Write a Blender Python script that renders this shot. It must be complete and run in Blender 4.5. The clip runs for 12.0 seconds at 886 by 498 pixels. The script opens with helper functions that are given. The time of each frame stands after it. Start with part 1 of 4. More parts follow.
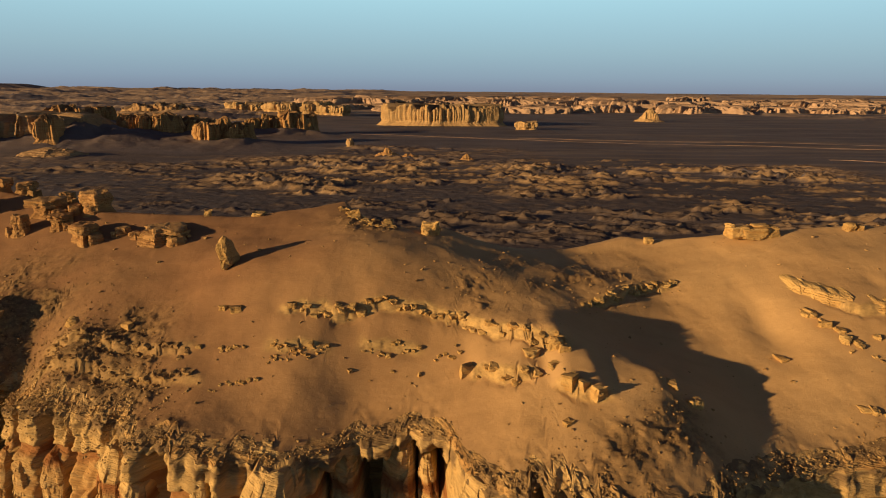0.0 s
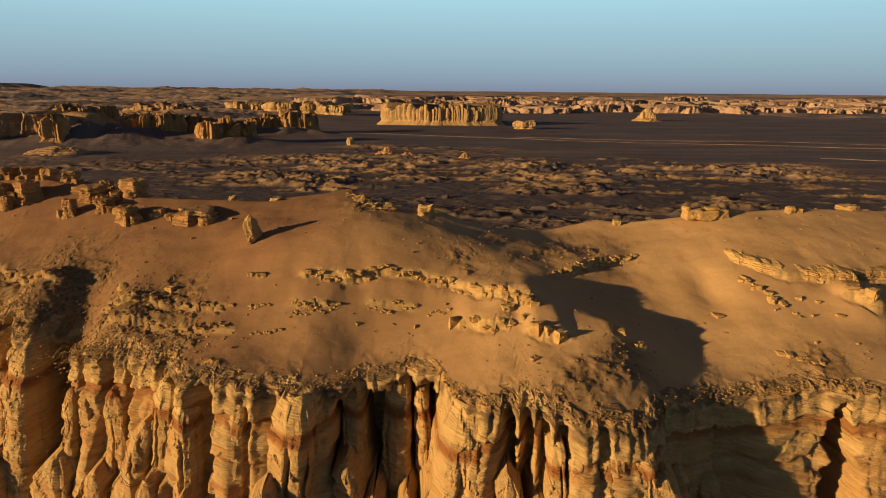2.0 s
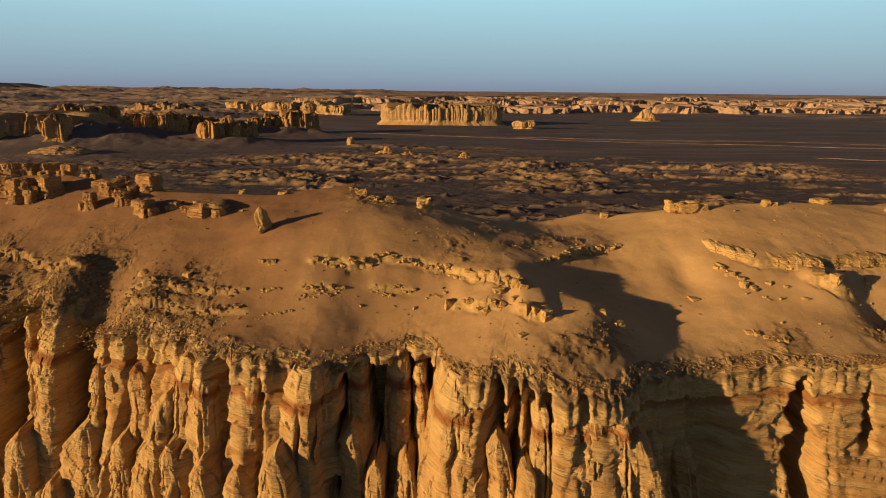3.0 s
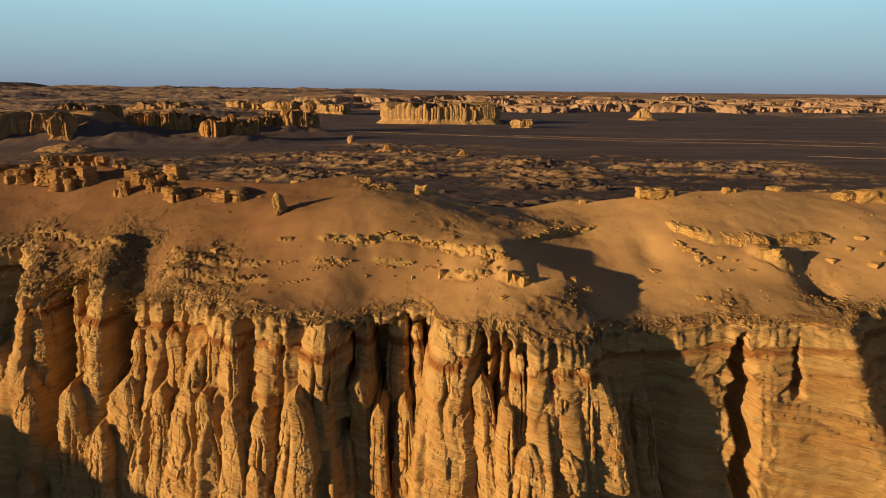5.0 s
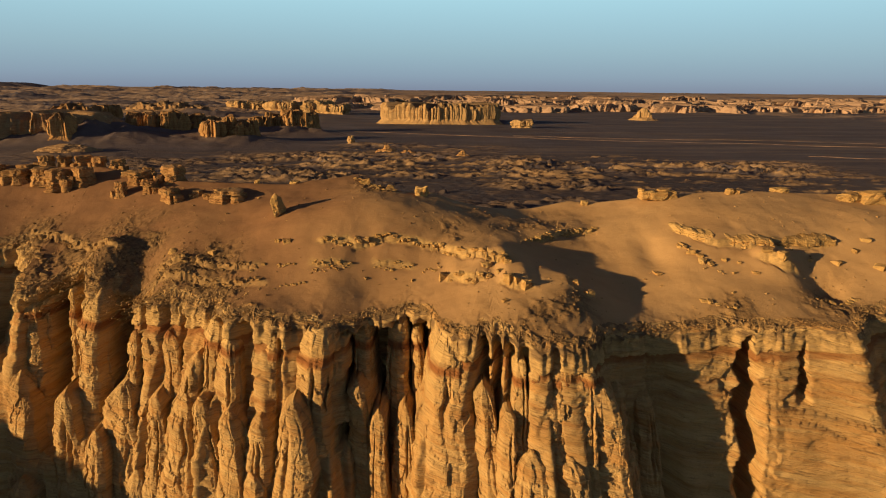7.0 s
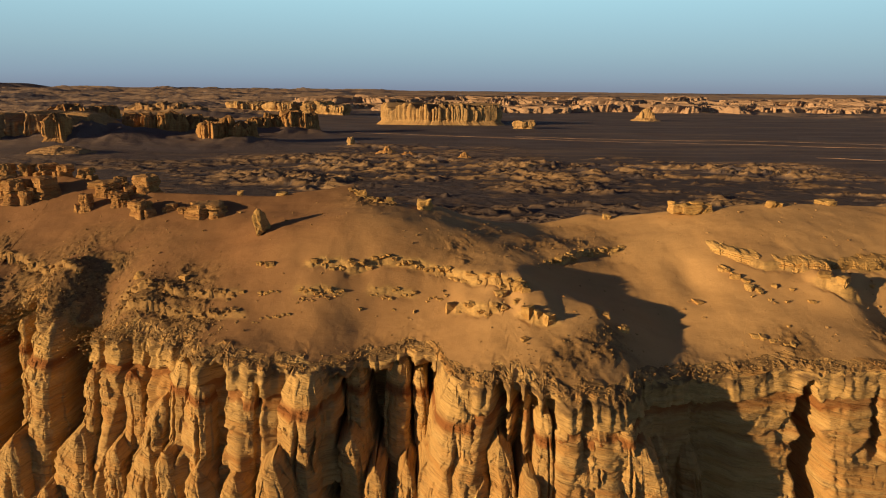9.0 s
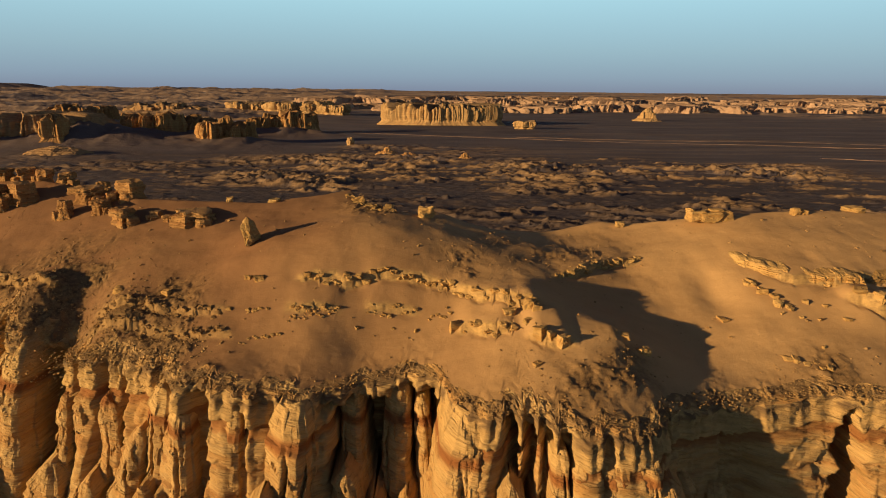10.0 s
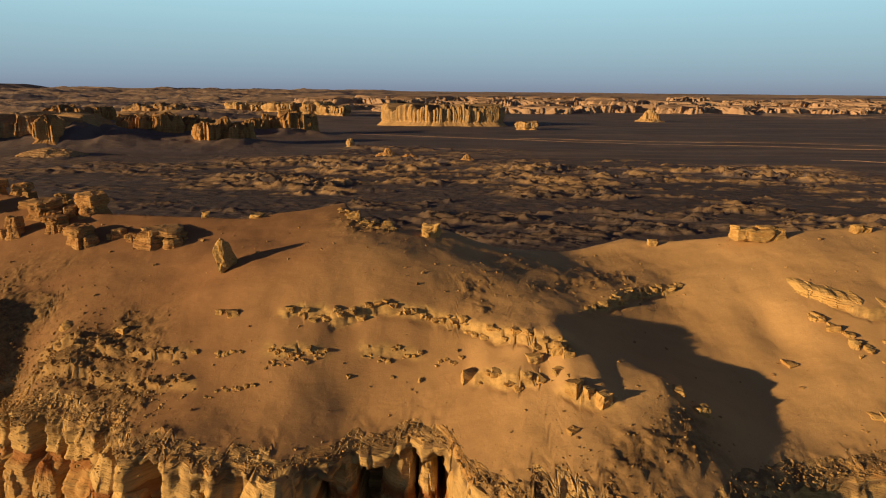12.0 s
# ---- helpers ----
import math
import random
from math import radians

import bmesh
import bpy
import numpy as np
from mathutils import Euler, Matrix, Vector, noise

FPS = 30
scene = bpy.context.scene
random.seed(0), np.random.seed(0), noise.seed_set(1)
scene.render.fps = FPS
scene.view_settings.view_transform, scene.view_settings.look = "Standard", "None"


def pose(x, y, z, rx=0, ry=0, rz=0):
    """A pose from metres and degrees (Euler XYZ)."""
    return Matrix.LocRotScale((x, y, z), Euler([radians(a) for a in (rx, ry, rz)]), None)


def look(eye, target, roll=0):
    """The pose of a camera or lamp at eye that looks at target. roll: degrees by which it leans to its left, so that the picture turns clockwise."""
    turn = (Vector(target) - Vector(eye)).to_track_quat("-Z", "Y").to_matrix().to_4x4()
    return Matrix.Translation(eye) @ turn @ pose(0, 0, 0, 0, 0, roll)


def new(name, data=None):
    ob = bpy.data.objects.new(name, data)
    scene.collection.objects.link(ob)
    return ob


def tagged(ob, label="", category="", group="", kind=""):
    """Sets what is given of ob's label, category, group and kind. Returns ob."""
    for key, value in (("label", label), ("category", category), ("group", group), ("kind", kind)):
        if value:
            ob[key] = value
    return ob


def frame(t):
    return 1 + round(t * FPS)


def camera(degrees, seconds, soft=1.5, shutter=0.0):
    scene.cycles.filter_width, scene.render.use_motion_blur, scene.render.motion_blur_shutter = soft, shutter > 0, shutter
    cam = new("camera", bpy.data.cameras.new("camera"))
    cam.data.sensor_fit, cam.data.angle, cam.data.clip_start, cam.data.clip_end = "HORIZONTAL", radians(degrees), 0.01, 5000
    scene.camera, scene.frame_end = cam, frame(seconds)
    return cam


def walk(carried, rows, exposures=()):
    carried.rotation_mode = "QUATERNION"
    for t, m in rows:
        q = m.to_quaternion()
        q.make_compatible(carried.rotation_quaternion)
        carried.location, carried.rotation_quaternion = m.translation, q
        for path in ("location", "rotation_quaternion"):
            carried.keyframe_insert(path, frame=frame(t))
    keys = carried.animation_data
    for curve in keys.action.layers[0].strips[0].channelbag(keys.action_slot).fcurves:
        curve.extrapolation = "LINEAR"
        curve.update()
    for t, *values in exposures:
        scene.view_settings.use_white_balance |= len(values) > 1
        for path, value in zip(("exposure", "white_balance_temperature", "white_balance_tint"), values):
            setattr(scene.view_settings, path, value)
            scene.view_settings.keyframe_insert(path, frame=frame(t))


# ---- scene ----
cam = camera(75.0, 12.0, soft=1.1)
METRES, EYE, TILT, LEAN, TURN = 80.0, 70.0, -15.4, -0.5, 0.0
ROWS = [
    (0.0, 0.0000, 0.0, 0.0000, 0.00, 0.00, -0.0),
    (0.5, 0.0028, -0.0396, -0.0102, -0.04, -0.00, -0.02),
    (1.0, 0.0061, -0.0794, -0.0206, -0.05, -0.02, -0.04),
    (1.5, 0.0090, -0.1193, -0.0310, -0.05, -0.02, -0.02),
    (2.0, 0.0123, -0.1591, -0.0414, -0.04, -0.04, -0.0),
    (2.5, 0.0152, -0.1993, -0.0519, -0.02, -0.05, -0.0),
    (3.0, 0.0179, -0.2397, -0.0626, -0.05, -0.03, -0.03),
    (5.0, 0.0288, -0.3996, -0.1060, -0.10, -0.10, -0.02),
    (5.5, 0.0312, -0.44, -0.1170, -0.12, -0.11, -0.03),
    (6.0, 0.0327, -0.4643, -0.1233, -0.13, -0.12, -0.01),
    (6.5, 0.0301, -0.4237, -0.1126, -0.10, -0.11, -0.03),
    (7.0, 0.0277, -0.3837, -0.1016, -0.10, -0.09, -0.03),
    (9.0, 0.0169, -0.2236, -0.0581, -0.04, -0.05, -0.01),
    (9.5, 0.0141, -0.1832, -0.0477, -0.03, -0.05, -0.01),
    (10.0, 0.0112, -0.1432, -0.0369, -0.03, -0.04, -0.01),
    (10.5, 0.0080, -0.1033, -0.0267, -0.03, -0.02, -0.02),
    (11.0, 0.0051, -0.0635, -0.0164, -0.03, -0.02, -0.02),
    (11.5, 0.0021, -0.0237, -0.0061, -0.01, -0.01, -0.0),
    (12.0, -0.0011, 0.0161, 0.0039, 0.02, 0.01, -0.0),
]
walk(cam, [(t, pose(0, 0, EYE, TILT, LEAN, TURN) @ pose(METRES * x, METRES * y, METRES * z, 90 + pitch, roll, yaw)) for t, x, y, z, yaw, pitch, roll in ROWS])

# ---- sky and sun ----
SUN_AZ, SUN_EL = 25.5, 9.3      # degrees: sun stands behind the left shoulder, low
scene.view_settings.exposure = 0.64
world = bpy.data.worlds.new("sky")
scene.world = world
world.use_nodes = True
wn = world.node_tree
sky = wn.nodes.new("ShaderNodeTexSky")
sky.sky_type, sky.sun_disc = "NISHITA", False
sky.sun_elevation = radians(SUN_EL)
sky.sun_rotation = radians(270 - SUN_AZ)
sky.altitude, sky.air_density, sky.dust_density, sky.ozone_density = 900, 1.0, 0.6, 3.0
# dusty air: grey-blue at the horizon, palest a little above it, deep overhead
way = wn.nodes.new("ShaderNodeTexCoord")
sep = wn.nodes.new("ShaderNodeSeparateXYZ")
haze = wn.nodes.new("ShaderNodeValToRGB")
blend = wn.nodes.new("ShaderNodeMix")
blend.data_type = "RGBA"
blend.inputs[0].default_value = 0.9
dim = wn.nodes.new("ShaderNodeMix")
dim.data_type, dim.blend_type = "RGBA", "MULTIPLY"
dim.inputs[0].default_value = 1.0
dim.inputs[7].default_value = (0.1, 0.1, 0.1, 1)
bands = [(0.0, (0.165, 0.21, 0.30)), (0.02, (0.20, 0.28, 0.37)), (0.06, (0.255, 0.385, 0.455)), (0.145, (0.345, 0.58, 0.655)), (0.23, (0.08, 0.085, 0.115)), (0.5, (0.035, 0.032, 0.052)), (1.0, (0.036, 0.034, 0.060))]
ends = haze.color_ramp.elements
while len(ends) < len(bands):
    ends.new(0.5)
for el, (at, tint) in zip(ends, bands):
    el.position, el.color = at, (*tint, 1)
wn.links.new(way.outputs["Generated"], sep.inputs[0])
wn.links.new(sep.outputs["Z"], haze.inputs["Fac"])
wn.links.new(sky.outputs[0], dim.inputs[6])
wn.links.new(dim.outputs[2], blend.inputs[6])
wn.links.new(haze.outputs["Color"], blend.inputs[7])
wn.links.new(blend.outputs[2], wn.nodes["Background"].inputs["Color"])
wn.nodes["Background"].inputs["Strength"].default_value = 0.80

sun_data = bpy.data.lights.new("sun", "SUN")
sun_data.energy, sun_data.angle, sun_data.color = 5.0, radians(0.9), (1.0, 0.665, 0.31)
sun = new("sun", sun_data)
TO_SUN = Vector((-math.cos(radians(SUN_AZ)) * math.cos(radians(SUN_EL)), -math.sin(radians(SUN_AZ)) * math.cos(radians(SUN_EL)), math.sin(radians(SUN_EL))))
sun.matrix_world = look(TO_SUN * 200, (0, 0, 0))

# ---- materials ----
def make_mat(name):
    m = bpy.data.materials.new(name)
    m.use_nodes = True
    t = m.node_tree
    return m, t, t.nodes["Principled BSDF"]


def node(t, kind, **inputs):
    n = t.nodes.new(kind)
    for k, v in inputs.items():
        n.inputs[k.replace("_", " ")].default_value = v
    return n


def noise_tex(t, scale, detail=6.0, rough=0.6, stretch=(1, 1, 1), distortion=0.0, dip=0.0):
    """Noise in world metres; stretch multiplies the frequency along each axis."""
    g = t.nodes.new("ShaderNodeNewGeometry")
    mp = t.nodes.new("ShaderNodeMapping")
    if dip:
        tip = t.nodes.new("ShaderNodeVectorRotate")
        tip.rotation_type = "Y_AXIS"
        tip.inputs["Angle"].default_value = math.radians(dip)
        t.links.new(g.outputs["Position"], tip.inputs["Vector"])
    mp.inputs["Scale"].default_value = [scale * s for s in stretch]
    n = node(t, "ShaderNodeTexNoise", Scale=1.0, Detail=detail, Roughness=rough, Distortion=distortion)
    t.links.new(tip.outputs["Vector"] if dip else g.outputs["Position"], mp.inputs["Vector"])
    t.links.new(mp.outputs["Vector"], n.inputs["Vector"])
    return n.outputs["Fac"]


def ramp(t, fac, *stops):
    r = t.nodes.new("ShaderNodeValToRGB")
    e = r.color_ramp.elements
    while len(e) < len(stops):
        e.new(0.5)
    for el, (p, c) in zip(e, stops):
        el.position = p
        el.color = (*c, 1) if len(c) == 3 else c
    t.links.new(fac, r.inputs["Fac"])
    return r.outputs["Color"]


def grey(v):
    return (v, v, v)


def mix(t, fac, a, b, mode="MIX"):
    n = t.nodes.new("ShaderNodeMix")
    n.data_type, n.blend_type = "RGBA", mode
    for sock, v in ((n.inputs[0], fac), (n.inputs[6], a), (n.inputs[7], b)):
        if hasattr(v, "links"):
            t.links.new(v, sock)
        elif isinstance(v, (int, float)):
            sock.default_value = v
        else:
            sock.default_value = (*v, 1)
    return n.outputs[2]


def attr(t, name):
    a = t.nodes.new("ShaderNodeAttribute")
    a.attribute_name = name
    return a.outputs["Fac"]


def bump(t, bsdf, height, strength, distance, prev=None):
    b = node(t, "ShaderNodeBump", Strength=strength, Distance=distance)
    t.links.new(height, b.inputs["Height"])
    if prev is not None:
        t.links.new(prev, b.inputs["Normal"])
    t.links.new(b.outputs["Normal"], bsdf.inputs["Normal"])
    return b.outputs["Normal"]


def dry(bsdf, rough=0.95):
    bsdf.inputs["Roughness"].default_value = rough
    bsdf.inputs["Specular IOR Level"].default_value = 0.12


def sandstone(name, tone, red, dark, strata=1.0, per_object=False, stain=0.75, dip=0.0):
    """Bedded sandstone: pale layers, rusty seams, varnished patches."""
    m, t, b = make_mat(name)
    dry(b)
    wide = noise_tex(t, 0.16, 5, 0.6)
    beds = noise_tex(t, 0.9, 5, 0.6, (0.07, 0.07, 1.0), 0.3, dip)
    fine = noise_tex(t, 2.6, 6, 0.65, (0.14, 0.14, 2.0), 0.25, dip)
    pits = noise_tex(t, 2.2, 5, 0.65)
    col = mix(t, ramp(t, beds, (0.40, grey(0)), (0.62, grey(1))), tone, red)
    col = mix(t, ramp(t, wide, (0.48, grey(0)), (0.72, grey(0.7))), col, [c * 0.72 for c in tone])
    col = mix(t, ramp(t, fine, (0.50, grey(0)), (0.72, grey(stain))), col, dark)
    col = mix(t, ramp(t, pits, (0.56, grey(0)), (0.76, grey(0.6 * stain))), col, dark)
    col = mix(t, attr(t, "seam"), col, (red[0] * 0.55, red[1] * 0.38, red[2] * 0.36))
    col = mix(t, attr(t, "pale"), col, mix(t, ramp(t, fine, (0.42, grey(0)), (0.68, grey(1))), [min(c * k, 0.7) for c, k in zip(tone, (1.10, 1.10, 1.06))], [c * 0.75 for c in tone]))
    col = mix(t, attr(t, "crust"), col, dark)
    if per_object:
        oi = t.nodes.new("ShaderNodeObjectInfo")
        col = mix(t, 1.0, col, ramp(t, oi.outputs["Random"], (0.0, grey(0.85)), (1.0, grey(1.15))), "MULTIPLY")
    t.links.new(col, b.inputs["Base Color"])
    p = bump(t, b, beds, 0.8 * strata, 1.0)
    p = bump(t, b, fine, 0.6, 0.3, p)
    p = bump(t, b, pits, 0.3, 0.3, p)
    cracks = noise_tex(t, 1.3, 5, 0.7, (1.0, 1.0, 0.22), 0.8)
    p = bump(t, b, ramp(t, cracks, (0.36, grey(0)), (0.46, grey(1))), 0.15, 0.25, p)
    bump(t, b, noise_tex(t, 7.0, 5, 0.7), 0.35, 0.06, p)
    return m


TONE, RED, DARK = (0.455, 0.302, 0.128), (0.385, 0.214, 0.076), (0.155, 0.100, 0.052)
rock_mat = sandstone("sandstone_cliff", TONE, RED, DARK, dip=-9.0, stain=0.68)
boulder_mat = sandstone("sandstone_boulder", (0.435, 0.283, 0.109), (0.374, 0.222, 0.0783), (0.209, 0.139, 0.0696), 0.6, True, 0.5)
# pale stone; the haze before the escarpments is put into this colour
pale_haze_mat = sandstone("sandstone_pale_haze", (0.4, 0.274, 0.187), (0.331, 0.209, 0.131), (0.139, 0.0957, 0.074))
far_mat = sandstone("sandstone_far", (0.435, 0.291, 0.135), (0.365, 0.217, 0.0957), (0.087, 0.0626, 0.0478))
rubble_mat = sandstone("sandstone_rubble", (0.348, 0.222, 0.0914), (0.261, 0.157, 0.0653), (0.131, 0.087, 0.0478), 0.6, False, 0.6)
stack_mat = sandstone("sandstone_stack", (0.38, 0.222, 0.088), (0.30, 0.158, 0.062), (0.165, 0.0957, 0.0478), 1.0, True, 0.6)
# browner, darker copy of the far stone: walls in shade put into the colour
dim_mat = sandstone("sandstone_brown_shade", (0.37, 0.235, 0.115), (0.29, 0.17, 0.08), (0.0653, 0.0478, 0.0391))


def sand_material():
    m, t, b = make_mat("wind_blown_sand")
    dry(b)
    broad = noise_tex(t, 0.07, 4, 0.55)
    streak = noise_tex(t, 0.3, 5, 0.6, (0.6, 1.3, 1.0), 0.5)
    grain = noise_tex(t, 5.0, 5, 0.75)
    col = mix(t, ramp(t, broad, (0.35, grey(0)), (0.68, grey(1))), (0.49, 0.309, 0.141), (0.425, 0.260, 0.117))
    col = mix(t, ramp(t, streak, (0.50, grey(0)), (0.80, grey(0.35))), col, (0.287, 0.174, 0.0783))
    col = mix(t, ramp(t, grain, (0.56, grey(0)), (0.74, grey(0.32))), col, (0.209, 0.135, 0.0696))
    # western sand is redder, and its grazing light is darkened into the colour
    col = mix(t, attr(t, "rust_shade"), col, mix(t, ramp(t, streak, (0.40, grey(0)), (0.7, grey(1))), (0.238, 0.128, 0.063), (0.190, 0.101, 0.051)))
    gravel = mix(t, ramp(t, noise_tex(t, 1.6, 6, 0.75), (0.36, grey(0)), (0.62, grey(1))), (0.078, 0.050, 0.028), (0.262, 0.160, 0.070))
    col = mix(t, attr(t, "gravel"), col, gravel)
    shelf = mix(t, ramp(t, noise_tex(t, 1.1, 6, 0.7, (1, 1, 2)), (0.38, grey(0)), (0.66, grey(1))), (0.452, 0.296, 0.117), (0.235, 0.152, 0.0696))
    col = mix(t, attr(t, "shelf"), col, shelf)
    t.links.new(col, b.inputs["Base Color"])
    p = bump(t, b, streak, 0.12, 0.5)
    p = bump(t, b, noise_tex(t, 2.0, 6, 0.7), 0.2, 0.2, p)
    bump(t, b, grain, 0.4, 0.05, p)
    return m


def plain_material():
    m, t, b = make_mat("dark_gravel_plain")
    dry(b)
    wide = noise_tex(t, 0.012, 6, 0.6, (0.6, 1.4, 1))
    mid = noise_tex(t, 0.09, 6, 0.65, (0.45, 1.3, 1), 0.6)
    # gravel lighter and bluer than it is: haze over the plain put into the colour
    dark = mix(t, ramp(t, wide, (0.38, grey(0)), (0.66, grey(1))), (0.066, 0.056, 0.068), (0.112, 0.093, 0.102))
    dark = mix(t, ramp(t, mid, (0.50, grey(0)), (0.74, grey(0.6))), dark, (0.118, 0.084, 0.060))
    dark = mix(t, attr(t, "black"), dark, mix(t, ramp(t, mid, (0.45, grey(0)), (0.75, grey(1))), (0.0435, 0.0339, 0.0313), (0.087, 0.0609, 0.0409)))
    tan = mix(t, ramp(t, mid, (0.38, grey(0)), (0.62, grey(1))), (0.43, 0.28, 0.14), (0.27, 0.168, 0.084))
    # far tan paled and greyed, distance haze painted in
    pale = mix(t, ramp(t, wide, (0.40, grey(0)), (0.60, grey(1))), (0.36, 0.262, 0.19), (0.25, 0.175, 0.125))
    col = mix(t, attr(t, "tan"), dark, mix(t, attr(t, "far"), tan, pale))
    t.links.new(col, b.inputs["Base Color"])
    p = bump(t, b, mid, 0.6, 2.5)
    bump(t, b, noise_tex(t, 0.5, 5, 0.7), 0.5, 0.5, p)
    return m


sand_mat = sand_material()
plain_mat = plain_material()

# ---- shape of the land ----
def lattice(ix, iy, iz, seed):
    h = (ix * 374761393 + iy * 668265263 + iz * 2147483647 + seed * 1274126177) & 0xFFFFFFFF
    h = ((h ^ (h >> 13)) * 1274126177) & 0xFFFFFFFF
    h = ((h ^ (h >> 16)) * 2246822519) & 0xFFFFFFFF
    return ((h ^ (h >> 15)) & 0xFFFFFF) / 8388607.5 - 1.0


def vnoise(x, y, z, seed=0):
    x, y, z = np.broadcast_arrays(np.asarray(x, float), np.asarray(y, float), np.asarray(z, float))
    i, j, k = (np.floor(a).astype(np.int64) for a in (x, y, z))
    fx, fy, fz = x - i, y - j, z - k
    fx, fy, fz = (f * f * f * (f * (f * 6 - 15) + 10) for f in (fx, fy, fz))
    out = 0.0
    for a in (0, 1):
        for b in (0, 1):
            for c in (0, 1):
                w = (fx if a else 1 - fx) * (fy if b else 1 - fy) * (fz if c else 1 - fz)
                out = out + w * lattice(i + a, j + b, k + c, seed)
    return out


def fbm(x, y, z=0.0, octaves=4, seed=0, gain=0.5):
    out, amp, f = 0.0, 1.0, 1.0
    for o in range(octaves):
        out = out + amp * vnoise(np.asarray(x) * f + 17.3 * o, np.asarray(y) * f + 5.1 * o, np.asarray(z) * f, seed + o)
        amp, f = amp * gain, f * 2.03
    return out


def sstep(a, b, v):
    t = np.clip((np.asarray(v, float) - a) / (b - a), 0, 1)
    return t * t * (3 - 2 * t)


# rim of the cliff in plan, from far left to far right
RIM = [(-116, 40), (-104, 44), (-97, 50), (-91, 62), (-85, 70), (-76, 72), (-71, 67), (-68.5, 59.5), (-66, 57.2), (-63.8, 58), (-62, 60.4), (-58, 60.4), (-55.5, 57.4),
       (-53.3, 56), (-51.6, 57.2), (-50, 58.4), (-48.4, 58), (-47, 55.6), (-43.2, 54.2), (-37.7, 52.6), (-33.5, 50.8), (-31.6, 49), (-30, 47), (-28.6, 46.2), (-24.1, 44.8),
       (-19.9, 44.8), (-15.6, 44.4), (-12.6, 44.4), (-11.4, 46.2), (-7.6, 47.6), (-4.5, 48), (-0.4, 47.8), (1, 46.5), (2.2, 43.8), (4, 41.6), (6.1, 40.4), (9.3, 39.6), (12.4, 38), (16.4, 37.4),
       (20.4, 37.6), (23.3, 39.4), (25.2, 42), (29.3, 43.6), (33.3, 45), (37.9, 45.3), (41.8, 46.4), (45.8, 46.5)]
RIM += [(48.5, 45.5), (54, 45.6), (59.3, 45), (62, 43.6), (63.4, 46), (66, 49), (71, 50), (78, 50), (90, 42), (116, 38)]
# broad swells of the sand: rows from the rim to the crest, 16 m apart across
SWELLS = [(-0.4, -0.1, -1.2, 0.9, 1.3, 0.8, 1.0, 0.3, -0.2, 2.5, 0.6),
          (-1.2, -0.7, -2.3, -1.3, -2.5, -2.9, 4.2, -2.6, -0.1, -3.0, -1.2),
          (-3.2, -2.2, 0.5, 0.5, 2.4, 0.5, 0.2, -1.9, 1.4, -0.3, 1.5),
          (-1.1, -1.0, 0.6, -0.4, 3.0, 2.2, -0.3, 1.1, 0.9, 0.7, 0.9),
          (-0.1, 1.1, 0.0, -0.3, -0.5, -3.2, -2.8, -3.4, -0.8, -0.1, -1.9)]
# patches of broken rock and gravel, some western ones darkening a slope turned from the sun: x, y, radius, strength
GRAVEL_AND_SHADE = [(-63, 63, 8, 1.0), (-54, 67, 9, 0.95), (-57, 60, 6, 1.0), (-41, 58, 6.5, 1.1), (-34, 55, 6, 0.9), (-46, 57, 7.5, 1.1), (-44, 54, 5, 1.0), (-29, 47, 4, 0.8),
          (14, 43, 6, 0.6), (21, 47, 5, 0.7), (16, 70, 8, 0.4), (9, 74, 7, 0.35), (24, 76, 8, 0.5), (-62, 58, 6, 0.9), (-38, 60, 6.5, 0.9), (-32, 53, 5, 0.8), (-10.5, 81.5, 4.5, 1.0), (46, 48.5, 5, 0.7), (62, 52, 6, 0.6),
          (-74, 73, 5, 0.7), (-48, 62.5, 5, 0.7), (-53, 60, 6, 0.9), (66, 57, 5, 0.5), (4, 65, 6, 0.4)]
# spurs and hollows of the slope: x, y, reach across, reach down the slope, height
BUMPS = [(-19.5, 77.0, 7, 6, -1.4), (-14.5, 52.5, 4.5, 7, 0.9), (-9.6, 52, 4.2, 7, -0.2), (0.5, 84, 4.5, 6, 1), (8, 79, 9, 6, 0.7), (-55.5, 64, 3.6, 4.5, 2.2), (-48.8, 61, 3.6, 5.5, -2.0), (-47.5, 57, 4, 4, -1.4), (-41, 58.5, 4, 2.6, 0.8), (-70, 66, 3, 6, 1.2),
         (20.5, 50.8, 3.4, 4.5, 0.5), (21.6, 51.4, 1.7, 2.2, 0.6), (38.8, 63.5, 2.8, 6.5, -0.85), (20.5, 60.5, 4.5, 5.5, -0.9), (12.6, 58.5, 2.4, 4.5, 0.5), (4.8, 75.3, 3.5, 3, -0.4), (32.5, 59, 5, 8, 0.1), (28, 70, 5, 6, -0.4), (11, 57, 3.5, 2.2, 0.6), (58, 59.5, 4, 3, 1.4), (64.5, 56.5, 3, 3.5, -1.6), (38, 57, 6, 8, 1.0), (-25, 48, 6, 4, 0.9), (-33, 65, 6, 8, -0.6)]
